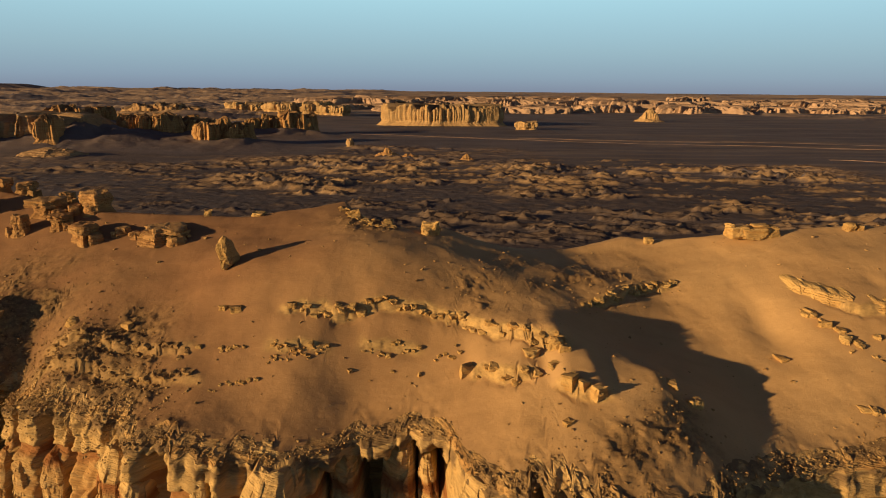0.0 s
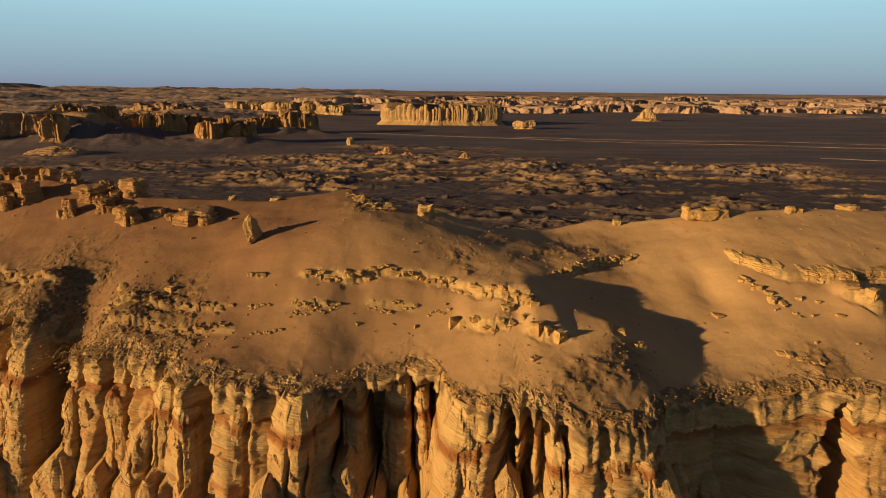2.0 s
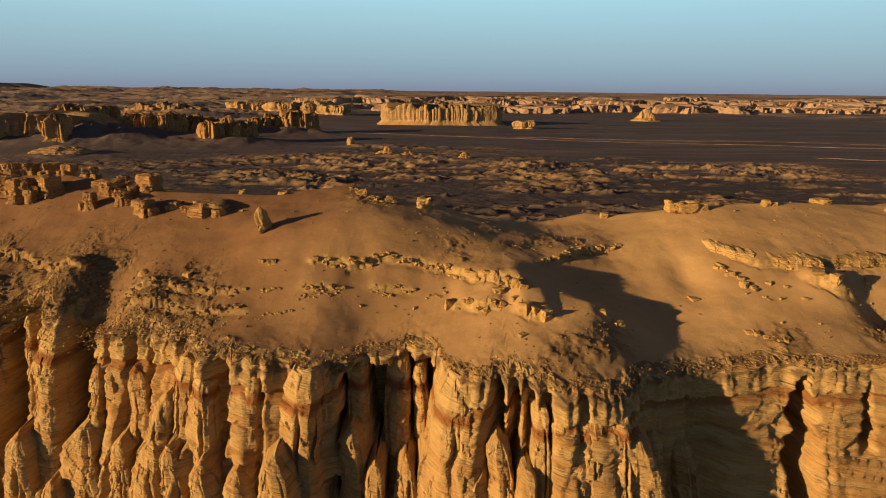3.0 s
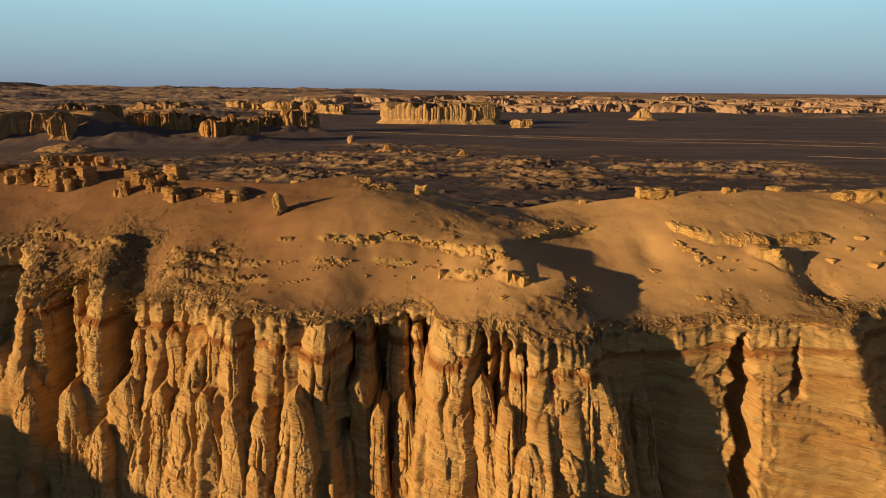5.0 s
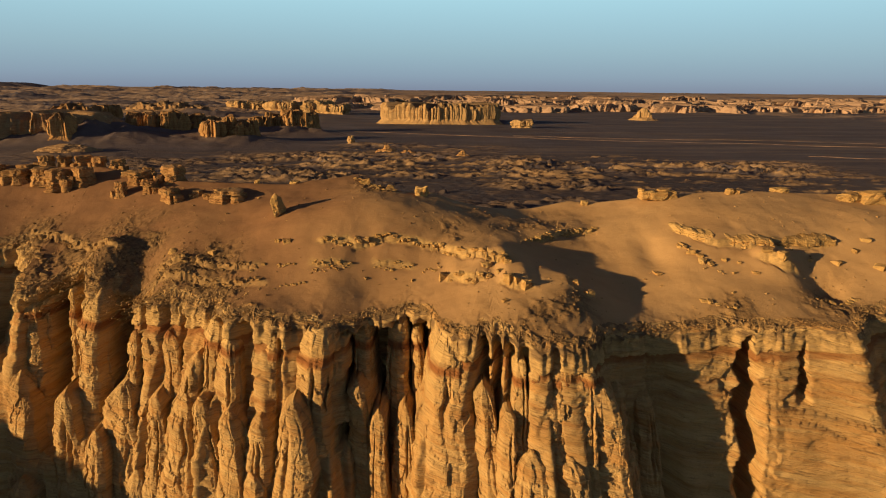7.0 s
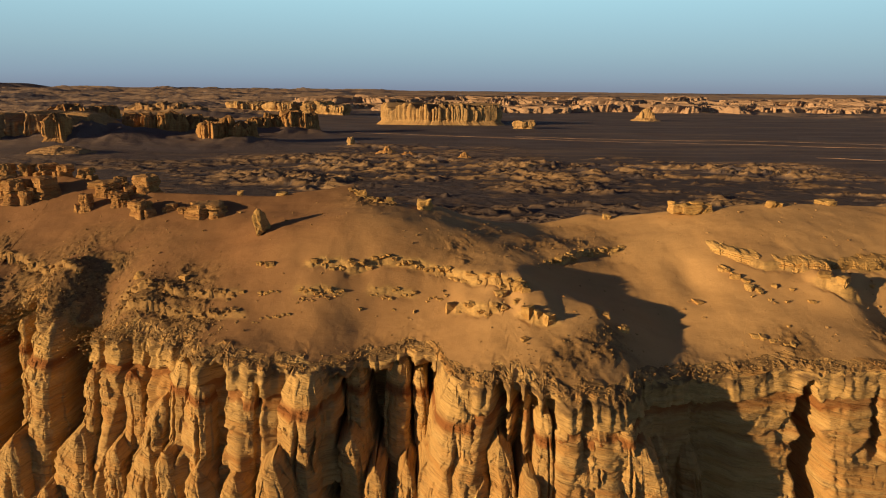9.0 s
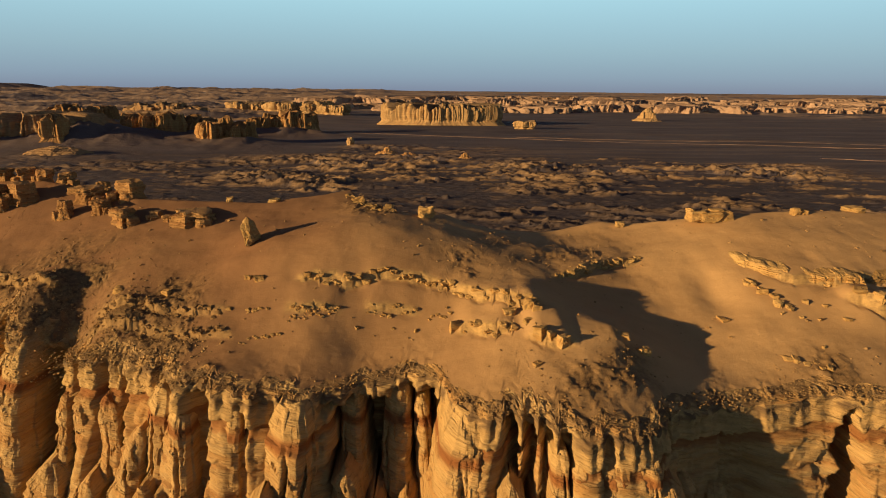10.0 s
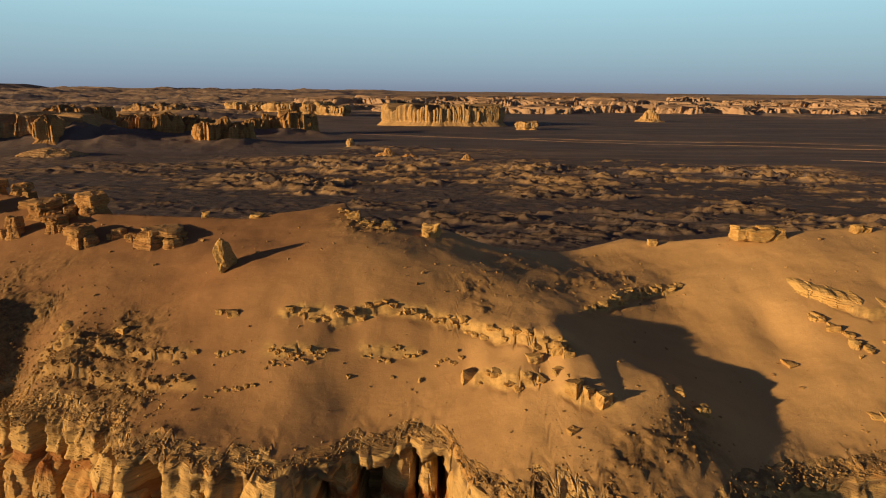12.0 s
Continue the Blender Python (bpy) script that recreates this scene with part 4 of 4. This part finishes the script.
def rock_shape(sub, seed, sx, sy, sz, facets=13, rough=0.10, beds=0.0, boxy=0.0):
    """An angular block: a ball cut by random planes, roughened, with bedding notches."""
    rng = np.random.default_rng(seed)
    v, f = BALLS[sub]
    n = rng.normal(size=(facets, 3))
    if boxy:
        axes = np.array([(1, 0, 0), (-1, 0, 0), (0, 1, 0), (0, -1, 0), (0, 0, 1), (0, 0, -1)], float)
        n = np.r_[axes + rng.normal(size=(6, 3)) * 0.16, n]
    n /= np.linalg.norm(n, axis=1)[:, None]
    d = rng.uniform(0.68, 1.0, len(n))
    if boxy:
        d[:6] = rng.uniform(0.72, 0.9, 6)
        d[6:] += 0.18
    c = np.maximum(v @ n.T, 1e-3)
    r = np.minimum((d[None] / c).min(1), 1.25)
    q = v * r[:, None]
    q = q * (1 + rough * fbm(q[:, 0] * 1.7 + seed, q[:, 1] * 1.7, q[:, 2] * 1.7, 4, seed % 97)[:, None])
    if beds:
        cut = beds * (vnoise(q[:, 2] * sz * 1.5 + seed, 0.5, 0.5, seed % 89) + 0.6 * vnoise(q[:, 2] * sz * 3.7, 0.5, seed, 7))
        q[:, :2] *= (1 + cut)[:, None]
    return q * np.array([sx, sy, sz]), f


def hull_shape(seed, sx, sy, sz, points=15, boxy=True):
    """A crisp broken block: the hull of a few random points."""
    rng = np.random.default_rng(seed)
    p = rng.normal(size=(points, 3))
    p /= np.linalg.norm(p, axis=1)[:, None]
    if boxy:
        corners = np.array([(i, j, k) for i in (-1, 1) for j in (-1, 1) for k in (-1, 1)], float)
        p = np.r_[corners * rng.uniform(0.42, 0.95, (8, 3)), p * np.array([1.0, 1.0, 0.8])]
    bm = bmesh.new()
    for q in p:
        bm.verts.new((q[0] * sx, q[1] * sy, q[2] * sz))
    res = bmesh.ops.convex_hull(bm, input=bm.verts[:])
    bmesh.ops.delete(bm, geom=[g for g in bm.verts if not g.link_faces], context="VERTS")
    return bm


def hull_mesh(name, seed, sx, sy, sz, points=15, cuts=3, mat=None):
    """The same, with its faces broken up and its edges chipped."""
    bm = hull_shape(seed, sx, sy, sz, points)
    bmesh.ops.subdivide_edges(bm, edges=bm.edges[:], cuts=cuts, use_grid_fill=True)
    bmesh.ops.triangulate(bm, faces=bm.faces[:])
    bm.verts.index_update()
    v = np.array([q.co[:] for q in bm.verts])
    f = np.array([[q.index for q in g.verts] for g in bm.faces])
    bm.free()
    s = (sx + sy + sz) / 3
    k = 1 + 0.16 * fbm(v[:, 0] / s * 1.3 + seed, v[:, 1] / s * 1.3, v[:, 2] / s * 2.2, 3, seed % 91)
    v = v * k[:, None] + 0.07 * s * fbm(v[:, 0] / s * 4, v[:, 1] / s * 4, v[:, 2] / s * 5 + seed, 2, 5)[:, None] * np.array([1, 1, 0.4])
    return mesh_from(name, v, f, mat or boulder_mat, smooth_faces=False)


def rock_mesh(name, *shape, mat=None, **more):
    v, f = rock_shape(*shape, **more)
    me = mesh_from(name, v, f, mat or boulder_mat, smooth_faces=False)
    return me


def rock(name, x, y, width, height, seed, label, group, turn=0.0, depth=0.8, sink=0.24):
    me = hull_mesh(name, seed, width * 0.46, width * 0.46 * depth, height * 0.5, 8, 5 if width > 3 else 3)
    ob = new(name, me)
    ob.location = (x, y + 0.25 * width, float(top(x, y + 0.25 * width)) + height * (0.28 - sink))
    ob.rotation_euler = (0, 0, radians(turn))
    return tagged(ob, label, "rock", group)


# weathered stacks on the far shoulder: x, y, width, height
STACKS = [(-85.7, 86.9, 4.2, 3.4), (-80.7, 86.6, 5.0, 3.9), (-76.2, 84.6, 4.6, 5.0), (-71.3, 85.6, 4.2, 4.2), (-61.6, 81.6, 2.5, 3.4), (-56.3, 82.2, 3.3, 2.2), (-53.4, 86.0, 4.5, 4.0),
          (-50.5, 78.6, 3.6, 2.9), (-83.2, 92.8, 3.2, 3.5), (-79.6, 93.8, 3.2, 3.4), (-75.5, 93.4, 3.4, 3.3), (-71.9, 92.8, 2.6, 3.0), (-67.8, 92.5, 3.3, 3.0), (-60.9, 91.5, 2.7, 2.6),
          (-60.2, 85.4, 4.8, 2.8), (-39.6, 77.6, 5.4, 2.1), (-45.6, 79.8, 2.1, 1.3), (-86.5, 90.7, 2.6, 2.0), (-92.6, 90.2, 3.4, 1.8), (-43.2, 78.6, 1.6, 1.2), (-36.5, 79.0, 1.5, 1.1)]


def bed_block(name, wx, wy, low, high, seed, cols=44, foot=0.0):
    """One block of a broken rock bed: a few upright, stepped sides under an uneven top."""
    rng = np.random.default_rng(seed)
    th = np.linspace(0, 2 * math.pi, cols, endpoint=False)
    z = np.r_[np.linspace(low, high - 0.12 * (high - low), 15), high - 0.05 * (high - low), high]
    Z, T = np.meshgrid(z, th, indexing="ij")
    sides = int(rng.integers(4, 7))
    plan = np.full(T.shape, 1.25)
    for a, r in zip((np.arange(sides) + rng.uniform(-0.25, 0.25, sides)) * 2 * math.pi / sides, rng.uniform(0.78, 1.0, sides)):
        c = np.cos(T - a)
        plan = np.minimum(plan, np.where(c > 0.2, r / np.maximum(c, 0.2), 1.25))
    up = (Z - low) / (high - low)
    size = (wx + wy) / 2
    cx, cy = np.cos(T) * plan * size, np.sin(T) * plan * size
    rad = plan * (1 + foot * (1 - up) ** 2 - 0.20 * sstep(0.93, 1.0, up)) + 0.10 * layers(Z * 2.2 + seed, cx) + 0.07 * blocks(T * size * 1.6, Z, 0.9, 0.7, seed % 61) + 0.12 * fbm(cx / (0.6 * size) + seed, cy / (0.6 * size), Z / size, 4, seed % 53)
    X, Y = np.cos(T) * rad * wx, np.sin(T) * rad * wy
    rough = 0.07 * (high - low) * fbm(X / 0.9 + seed, Y / 0.9, 0, 3, 19)
    Z = Z + rough * sstep(0.7, 1.0, up)
    rings = [np.stack([X, Y, Z], -1)]
    for k in (0.7, 0.35, 0.02):
        rings.append(np.stack([X[-1] * k, Y[-1] * k, high + 0.08 * (high - low) * fbm(X[-1] * k / 0.9 + seed, Y[-1] * k / 0.9, 0, 3, 19)], -1)[None])
    v = np.concatenate(rings)
    return mesh_from(name, v.reshape(-1, 3), grid_faces(len(v), cols, True), stack_mat, smooth_faces=False)


def rock_stack(x, y, w, h, seed):
    """A broken bed of rock: a base, an overhanging cap and fallen blocks beside them."""
    rng = np.random.default_rng(seed)
    tall = h / w > 0.8
    z = float(top(x, y + 0.3 * w))
    base = empty("rock_stack", x, y + 0.3 * w, z, "weathered rust-brown sandstone stack " + ("taller than wide" if tall else "with an undercut cap") + " on the sand", "rock stack", "rock stacks")
    low, spin = h * rng.uniform(0.45, 0.62), rng.uniform(-30, 30)
    part("base_block", bed_block("base_block", w * 0.44, w * 0.42, -0.8, low, seed, foot=0.38), base, place=pose(0, 0, 0, 0, 0, spin))
    part("cap_block", bed_block("cap_block", w * rng.uniform(0.40, 0.52), w * rng.uniform(0.38, 0.48), low - 0.15, h, seed + 50), base, place=pose(rng.uniform(-0.08, 0.08) * w, rng.uniform(-0.06, 0.08) * w, 0, rng.uniform(-3, 3), rng.uniform(-3, 3), spin + rng.uniform(-12, 12)))
    if rng.uniform() < 0.7:
        part("side_block", bed_block("side_block", w * 0.24, w * 0.22, -0.8, h * rng.uniform(0.25, 0.5), seed + 90, cols=28, foot=0.15), base, place=pose(rng.choice([-0.5, 0.5]) * w, -0.25 * w, 0, 0, 0, rng.uniform(-40, 40)))


for i, (x, y, w, h) in enumerate(STACKS):
    rock_stack(x, y, w, 0.72 * h, 400 + i)

# the lone standing stone
standing = new("standing_stone", hull_mesh("standing_stone", 438, 1.2, 1.1, 2.4, 6, 5))
for p in standing.data.vertices:
    up = p.co.z / 2.4
    p.co.x = p.co.x * (1 - 0.30 * up) - 0.4 * up
    p.co.y *= 1 - 0.15 * up
standing.location = (-27.2, 70.2, float(top(-27.2, 70.2)) + 1.6)
tagged(standing, "upright tapering sandstone boulder alone on the sand slope", "rock")

# rocks along the crest: x, y, width, height
CREST = [(-1.7, 78.4, 3.6, 2.5), (-13.0, 83.2, 2.2, 1.6), (-7.6, 80.3, 1.6, 1.2), (32.1, 86.0, 1.8, 1.2),
         (60.0, 82.4, 2.0, 1.5), (61.6, 82.6, 1.6, 1.1), (-35.3, 85.2, 1.5, 1.2), (-27.9, 85.2, 3.0, 0.9), (71.8, 84.7, 4.0, 1.3), (88.3, 80.2, 7.2, 3.2), (84.1, 81.0, 5.5, 2.2)]
for i, (x, y, w, h) in enumerate(CREST):
    rock("crest_rock", x, y, w, h * 1.25, 440 + i, "flat-topped pale sandstone slab on the crest" if w > 5 else "jagged sandstone outcrop breaking through the crest", "crest rocks",
         turn=random.uniform(-15, 15), sink=0.16)
# the layered slab that crowns the eastern crest
slab = empty("crest_slab", 45.4, 82.0, float(top(45.4, 82.0)) + 0.35, "flat layered sandstone slab proud of the eastern crest", "rock", "crest rocks")
for i, (dx, dy, w, d, h, up, spin) in enumerate([(-3.0, 0.2, 2.3, 2.0, 1.5, 0.9, 4), (0.2, 0.0, 2.6, 2.2, 1.55, 0.95, -6), (3.0, 0.3, 2.0, 2.0, 1.5, 0.95, 9), (-4.4, 0.2, 0.7, 0.9, 0.7, 2.2, 20), (1.6, 0.8, 1.7, 1.2, 0.6, 2.1, 0)]):
    part("block", rock_mesh("block", 4, 530 + i, 0.75 * w, 0.8 * d, 0.7 * h, boxy=1.0, beds=0.09, rough=0.10, facets=8), slab, place=pose(0.75 * dx, dy, 0.7 * up - 0.15, 0, 0, spin))

# single boulders: x, y, width, height
BOULDERS = [(-23.8, 62.3, 2.3, 1.5), (-25.4, 63.0, 1.4, 1.0), (2.9, 54.4, 2.7, 2.1), (9.2, 54.0, 2.5, 1.9), (11.8, 54.3, 2.3, 2.5), (11.3, 52.3, 1.5, 1.1), (12.4, 49.3, 2.4, 2.0),
            (14.9, 48.2, 2.2, 1.8), (13.6, 48.9, 1.6, 1.2), (22.4, 50.6, 2.6, 0.9), (24.6, 49.4, 2.1, 2.4), (11.5, 45.8, 1.4, 0.9), (12.6, 53.7, 1.7, 1.7), (-43.8, 63.4, 2.8, 1.9), (-36.4, 62.0, 1.9, 1.3),
            (-26.7, 58.2, 1.2, 0.9), (-19.1, 54.1, 0.9, 0.7)]
BOULDERS_EAST = [(-2.2, 55.2, 0.9, 0.7), (-9.6, 55.7, 1.0, 0.6), (-5.1, 55.8, 0.7, 0.5), (45.9, 59.9, 2.4, 2.7), (44.9, 62.2, 3.1, 1.7), (43.6, 64.0, 2.5, 1.1), (38.2, 58.5, 2.9, 1.1),
                 (49.6, 60.3, 1.7, 1.1), (50.1, 57.6, 1.3, 0.8), (47.8, 57.9, 1.2, 0.6), (48.1, 53.2, 1.2, 0.8), (69.2, 60.9, 3.2, 1.4), (75.1, 59.0, 3.6, 2.2), (78.1, 61.5, 2.2, 1.7), (73.5, 63.2, 2.6, 1.4),
                 (70.8, 65.9, 2.9, 1.4), (76.6, 65.6, 2.9, 1.5), (58.8, 58.8, 4.4, 2.2), (56.6, 60.0, 3.2, 1.2), (53.5, 57.4, 2.1, 0.8), (81.7, 64.1, 3.0, 1.2), (65.2, 62.0, 1.8, 1.1), (45.6, 58.6, 1.0, 0.6), (51.8, 59.6, 1.3, 0.9)]
for i, (x, y, w, h) in enumerate(BOULDERS + BOULDERS_EAST):
    size = "small" if w < 1.5 else "large" if w > 3 else "angular"
    rock("boulder", x, y, w * (0.85 if x < 30 else 0.68), h * (1.0 if x < 30 else 0.85), 470 + i, size + " ochre sandstone boulder half sunk in sand", "boulders", turn=random.uniform(-40, 40), sink=0.38)


# ledges: lines of blocks that crop out of the slope
def ledge(points, size, seed, label, tall=0.75, mat=None):
    rng = np.random.default_rng(seed)
    p = np.array(points, float)
    d = np.r_[0, np.cumsum(np.hypot(*np.diff(p, axis=0).T))]
    base = empty("rock_ledge", p[0, 0], p[0, 1], float(top(*p[0])), label, "rock ledge", "rock ledges")
    at = 0.0
    while at < d[-1]:
        w = size * rng.uniform(0.4, 1.35)
        x, y = np.interp(at + w / 2, d, p[:, 0]) + rng.normal() * 0.15, np.interp(at + w / 2, d, p[:, 1]) + rng.normal() * 0.3
        h = w * tall * rng.uniform(0.7, 1.2)
        me = hull_mesh("block", int(rng.integers(1000, 9000)), w * 0.5, w * rng.uniform(0.45, 0.7), h * 0.5, 7, mat=mat)
        spot = pose(x - p[0, 0], y + 0.1 - p[0, 1], float(top(x, y + 0.1)) - base.location.z - 0.08 * h, rng.uniform(0, 9), rng.uniform(-6, 6), rng.uniform(-22, 22))
        part("block", me, base, place=spot)
        at += w * rng.uniform(0.65, 1.05)
    return base


def scarp(points, height, seed):
    """The worn edge of one hard bed: a steep bedded front, a rounded lip, and a top that runs back under the sand."""
    p = np.array(points, float)
    d = np.r_[0, np.cumsum(np.hypot(*np.diff(p, axis=0).T))]
    at = np.arange(0, d[-1], 0.14)
    px, py = smooth(np.interp(at, d, p[:, 0]), 2.0, 0.14), smooth(np.interp(at, d, p[:, 1]), 2.0, 0.14)
    ends = sstep(0, 0.22 * d[-1], at) * (1 - sstep(0.93 * d[-1], d[-1], at))
    prof = np.array([(-0.55, -0.5), (-0.36, -0.2), (-0.28, 0.0), (-0.22, 0.15), (-0.24, 0.3), (-0.12, 0.36), (-0.10, 0.5), (-0.16, 0.62), (-0.06, 0.7), (-0.05, 0.85), (0.05, 0.95), (0.25, 1.0), (0.7, 1.0), (1.4, 0.9), (2.4, 0.66), (3.6, 0.2), (4.6, -0.5)])
    out, up = prof.T
    A, O = np.meshgrid(at, out, indexing="xy")
    H = height * (0.25 + 0.75 * ends)[None, :] * (1 + 0.12 * fbm(A / 3.5, 0.5, 0, 3, seed))
    bite = 0.20 * blocks(A, 0 * A, 1.7, 9.0, seed) + 0.16 * blocks(A, O * 3, 0.8, 0.5, seed + 1) + 0.15 * fbm(A / 3.0, O * 0.5, 0, 3, seed + 2)
    front = np.exp(-np.maximum(O + 0.1, 0) / 0.5)
    X = px[None, :] + 0 * A
    Y = py[None, :] + O + bite * front
    Z = smooth(hill(px, py + 0.4) + shelves_at(px, py + 1.5)[0], 5.0, 0.14)[None, :] - 0.35 * height + H * up[:, None] * 0.68 + 0.10 * fbm(A / 0.9, O / 0.9, 0, 3, seed + 3) + 0.08 * blocks(A, O, 1.3, 1.1, seed + 4) + 0.32 * np.maximum(O, 0)
    base = empty("rock_scarp", px[0], py[0], float(top(px[0], py[0])), "pale sandstone bed jutting from the sand slope", "rock ledge", "rock ledges")
    verts = np.stack([X, Y, Z], -1).reshape(-1, 3) - np.array(base.location)
    part("rock_bed", mesh_from("rock_bed", verts, grid_faces(len(out), len(at)), boulder_mat, {"seam": np.zeros(len(verts)), "crust": np.zeros(len(verts)), "pale": np.zeros(len(verts))}, smooth_faces=False), base)


ledge([(-17.7, 62.0), (-14.3, 62.0), (-10.1, 61.9), (-6.0, 63.0), (-1.4, 62.7), (1.9, 61.6), (5.0, 59.5), (7.9, 57.8), (10.6, 55.8), (12.9, 54.8)], 1.0, 601, "long broken line of pale sandstone blocks across the sand")
ledge([(3.6, 54.4), (6.3, 52.9), (7.8, 52.2), (9.5, 52.4)], 1.0, 602, "curved low sandstone ledge below a boulder")
ledge([(16.8, 65.0), (20.9, 67.4), (25.8, 71.3), (30.8, 72.8)], 1.0, 603, "jagged sandstone ledge at the head of the gully")
scarp([(43.2, 69.6), (45.0, 67.8), (47.2, 66.2), (50.2, 65.2)], 1.25, 641)
scarp([(50.4, 65.2), (53.6, 64.2), (57.0, 63.6), (59.6, 63.9)], 1.3, 642)
scarp([(60.2, 64.8), (63.5, 65.3), (67.3, 65.4), (71.4, 65.8)], 1.0, 643)
ledge([(43.5, 65.4), (45.4, 62.3), (47.0, 59.9)], 1.2, 605, "slanting row of fallen sandstone blocks")
ledge([(-18.8, 57.7), (-16.0, 57.4), (-12.3, 57.9)], 0.55, 606, "low row of small weathered stones")
ledge([(-8.7, 58.4), (-5.6, 58.4), (-2.2, 58.4)], 0.55, 607, "low row of small weathered stones")
ledge([(-0.9, 57.3), (2.1, 57.0)], 0.55, 608, "low row of small weathered stones")
ledge([(-74.7, 73.4), (-66.7, 71.0), (-59.3, 67.4), (-53.1, 64.7)], 1.0, 609, "rough sandstone ledge above the western cliff", mat=rubble_mat)
ledge([(-72.0, 70.4), (-66.4, 64.5), (-64.6, 61.5)], 1.2, 610, "broken sandstone spur running down to the rim", mat=rubble_mat)
ledge([(-44.6, 58.3), (-39.3, 57.3), (-33.6, 55.5), (-26.5, 54.7)], 0.8, 611, "knobbly sandstone outcrop above the cliff", mat=rubble_mat)
ledge([(-45.6, 61.4), (-40, 60.6), (-33.8, 58.9), (-27.5, 58.3)], 0.75, 612, "knobbly sandstone outcrop above the cliff", mat=rubble_mat)
ledge([(-24.6, 58.0), (-21.6, 58.2)], 0.5, 615, "low row of small weathered stones")
ledge([(-23.6, 53.6), (-19.6, 53.9)], 0.5, 616, "low row of small weathered stones")
ledge([(-19.0, 56.6), (-14.0, 56.8)], 0.45, 617, "low row of small weathered stones")
ledge([(-16.2, 88.2), (-14.4, 86.0), (-12.6, 82.6), (-9.8, 79.8), (-6.8, 79.6)], 1.1, 618, "crumbling pale sandstone outcrop along the crest")
ledge([(-12.6, 85.2), (-10.4, 82.2), (-7.8, 81.4)], 0.8, 619, "crumbling pale sandstone outcrop along the crest")
ledge([(42.5, 52.1), (45.2, 50.8), (47.0, 49.5)], 0.9, 613, "dark crumbling sandstone ledge at the rim")
ledge([(62.0, 53.5), (64.5, 52.2), (67.6, 53.5)], 1.0, 614, "dark crumbling sandstone ledge at the rim")


# loose stones, too many to count
def rubble(name, count, spots, low, high, seed, label):
    rng = np.random.default_rng(seed)
    shapes = []
    for k in range(12):
        bm = hull_shape(700 + k + seed, 1, 0.85, 0.65, 9, False)
        bmesh.ops.triangulate(bm, faces=bm.faces[:])
        bm.verts.index_update()
        shapes.append((np.array([q.co[:] for q in bm.verts]), np.array([[q.index for q in g.verts] for g in bm.faces])))
        bm.free()
    x, y = spots(rng, count)
    z = top(x, y)
    s = low * (high / low) ** (rng.uniform(0, 1, count) ** 3.0)
    verts, faces, base = [], [], 0
    for i in range(count):
        v, f = shapes[i % 12]
        a = rng.uniform(0, 6.28)
        c, n = math.cos(a), math.sin(a)
        q = v * s[i]
        verts.append(np.stack([q[:, 0] * c - q[:, 1] * n + x[i], q[:, 0] * n + q[:, 1] * c + y[i], q[:, 2] + z[i] + 0.15 * s[i]], -1))
        faces.append(f + base)
        base += len(v)
    ob = new(name, mesh_from(name, np.concatenate(verts), np.concatenate(faces), rubble_mat, smooth_faces=False))
    return tagged(ob, label, "rubble", kind="stuff")


def along_rim(rng, count):
    i = rng.integers(0, len(RX), count)
    return RX[i] + rng.normal(size=count) * 0.3, RY[i] + 0.15 + np.abs(rng.normal(size=count)) * 1.0


def in_patches(rng, count):
    g = np.array(GRAVEL_AND_SHADE)
    share = g[:, 3] ** 2 * g[:, 2]
    g = g[rng.choice(len(g), count, p=share / share.sum())]
    return g[:, 0] + rng.normal(size=count) * g[:, 2] * 0.6, g[:, 1] + rng.normal(size=count) * g[:, 2] * 0.5


def on_slope(rng, count):
    x = rng.uniform(-95, 95, count)
    return x, np.interp(x, RX, RY) + rng.uniform(1, 40, count)


rubble("rim_rubble", 10500, along_rim, 0.04, 0.24, 801, "broken stones littering the edge of the cliff")
rubble("slope_rubble", 8000, in_patches, 0.05, 0.24, 802, "dark angular stones scattered over gravel patches")
rubble("loose_stones", 1500, on_slope, 0.05, 0.36, 803, "scattered small stones on the sand slope")
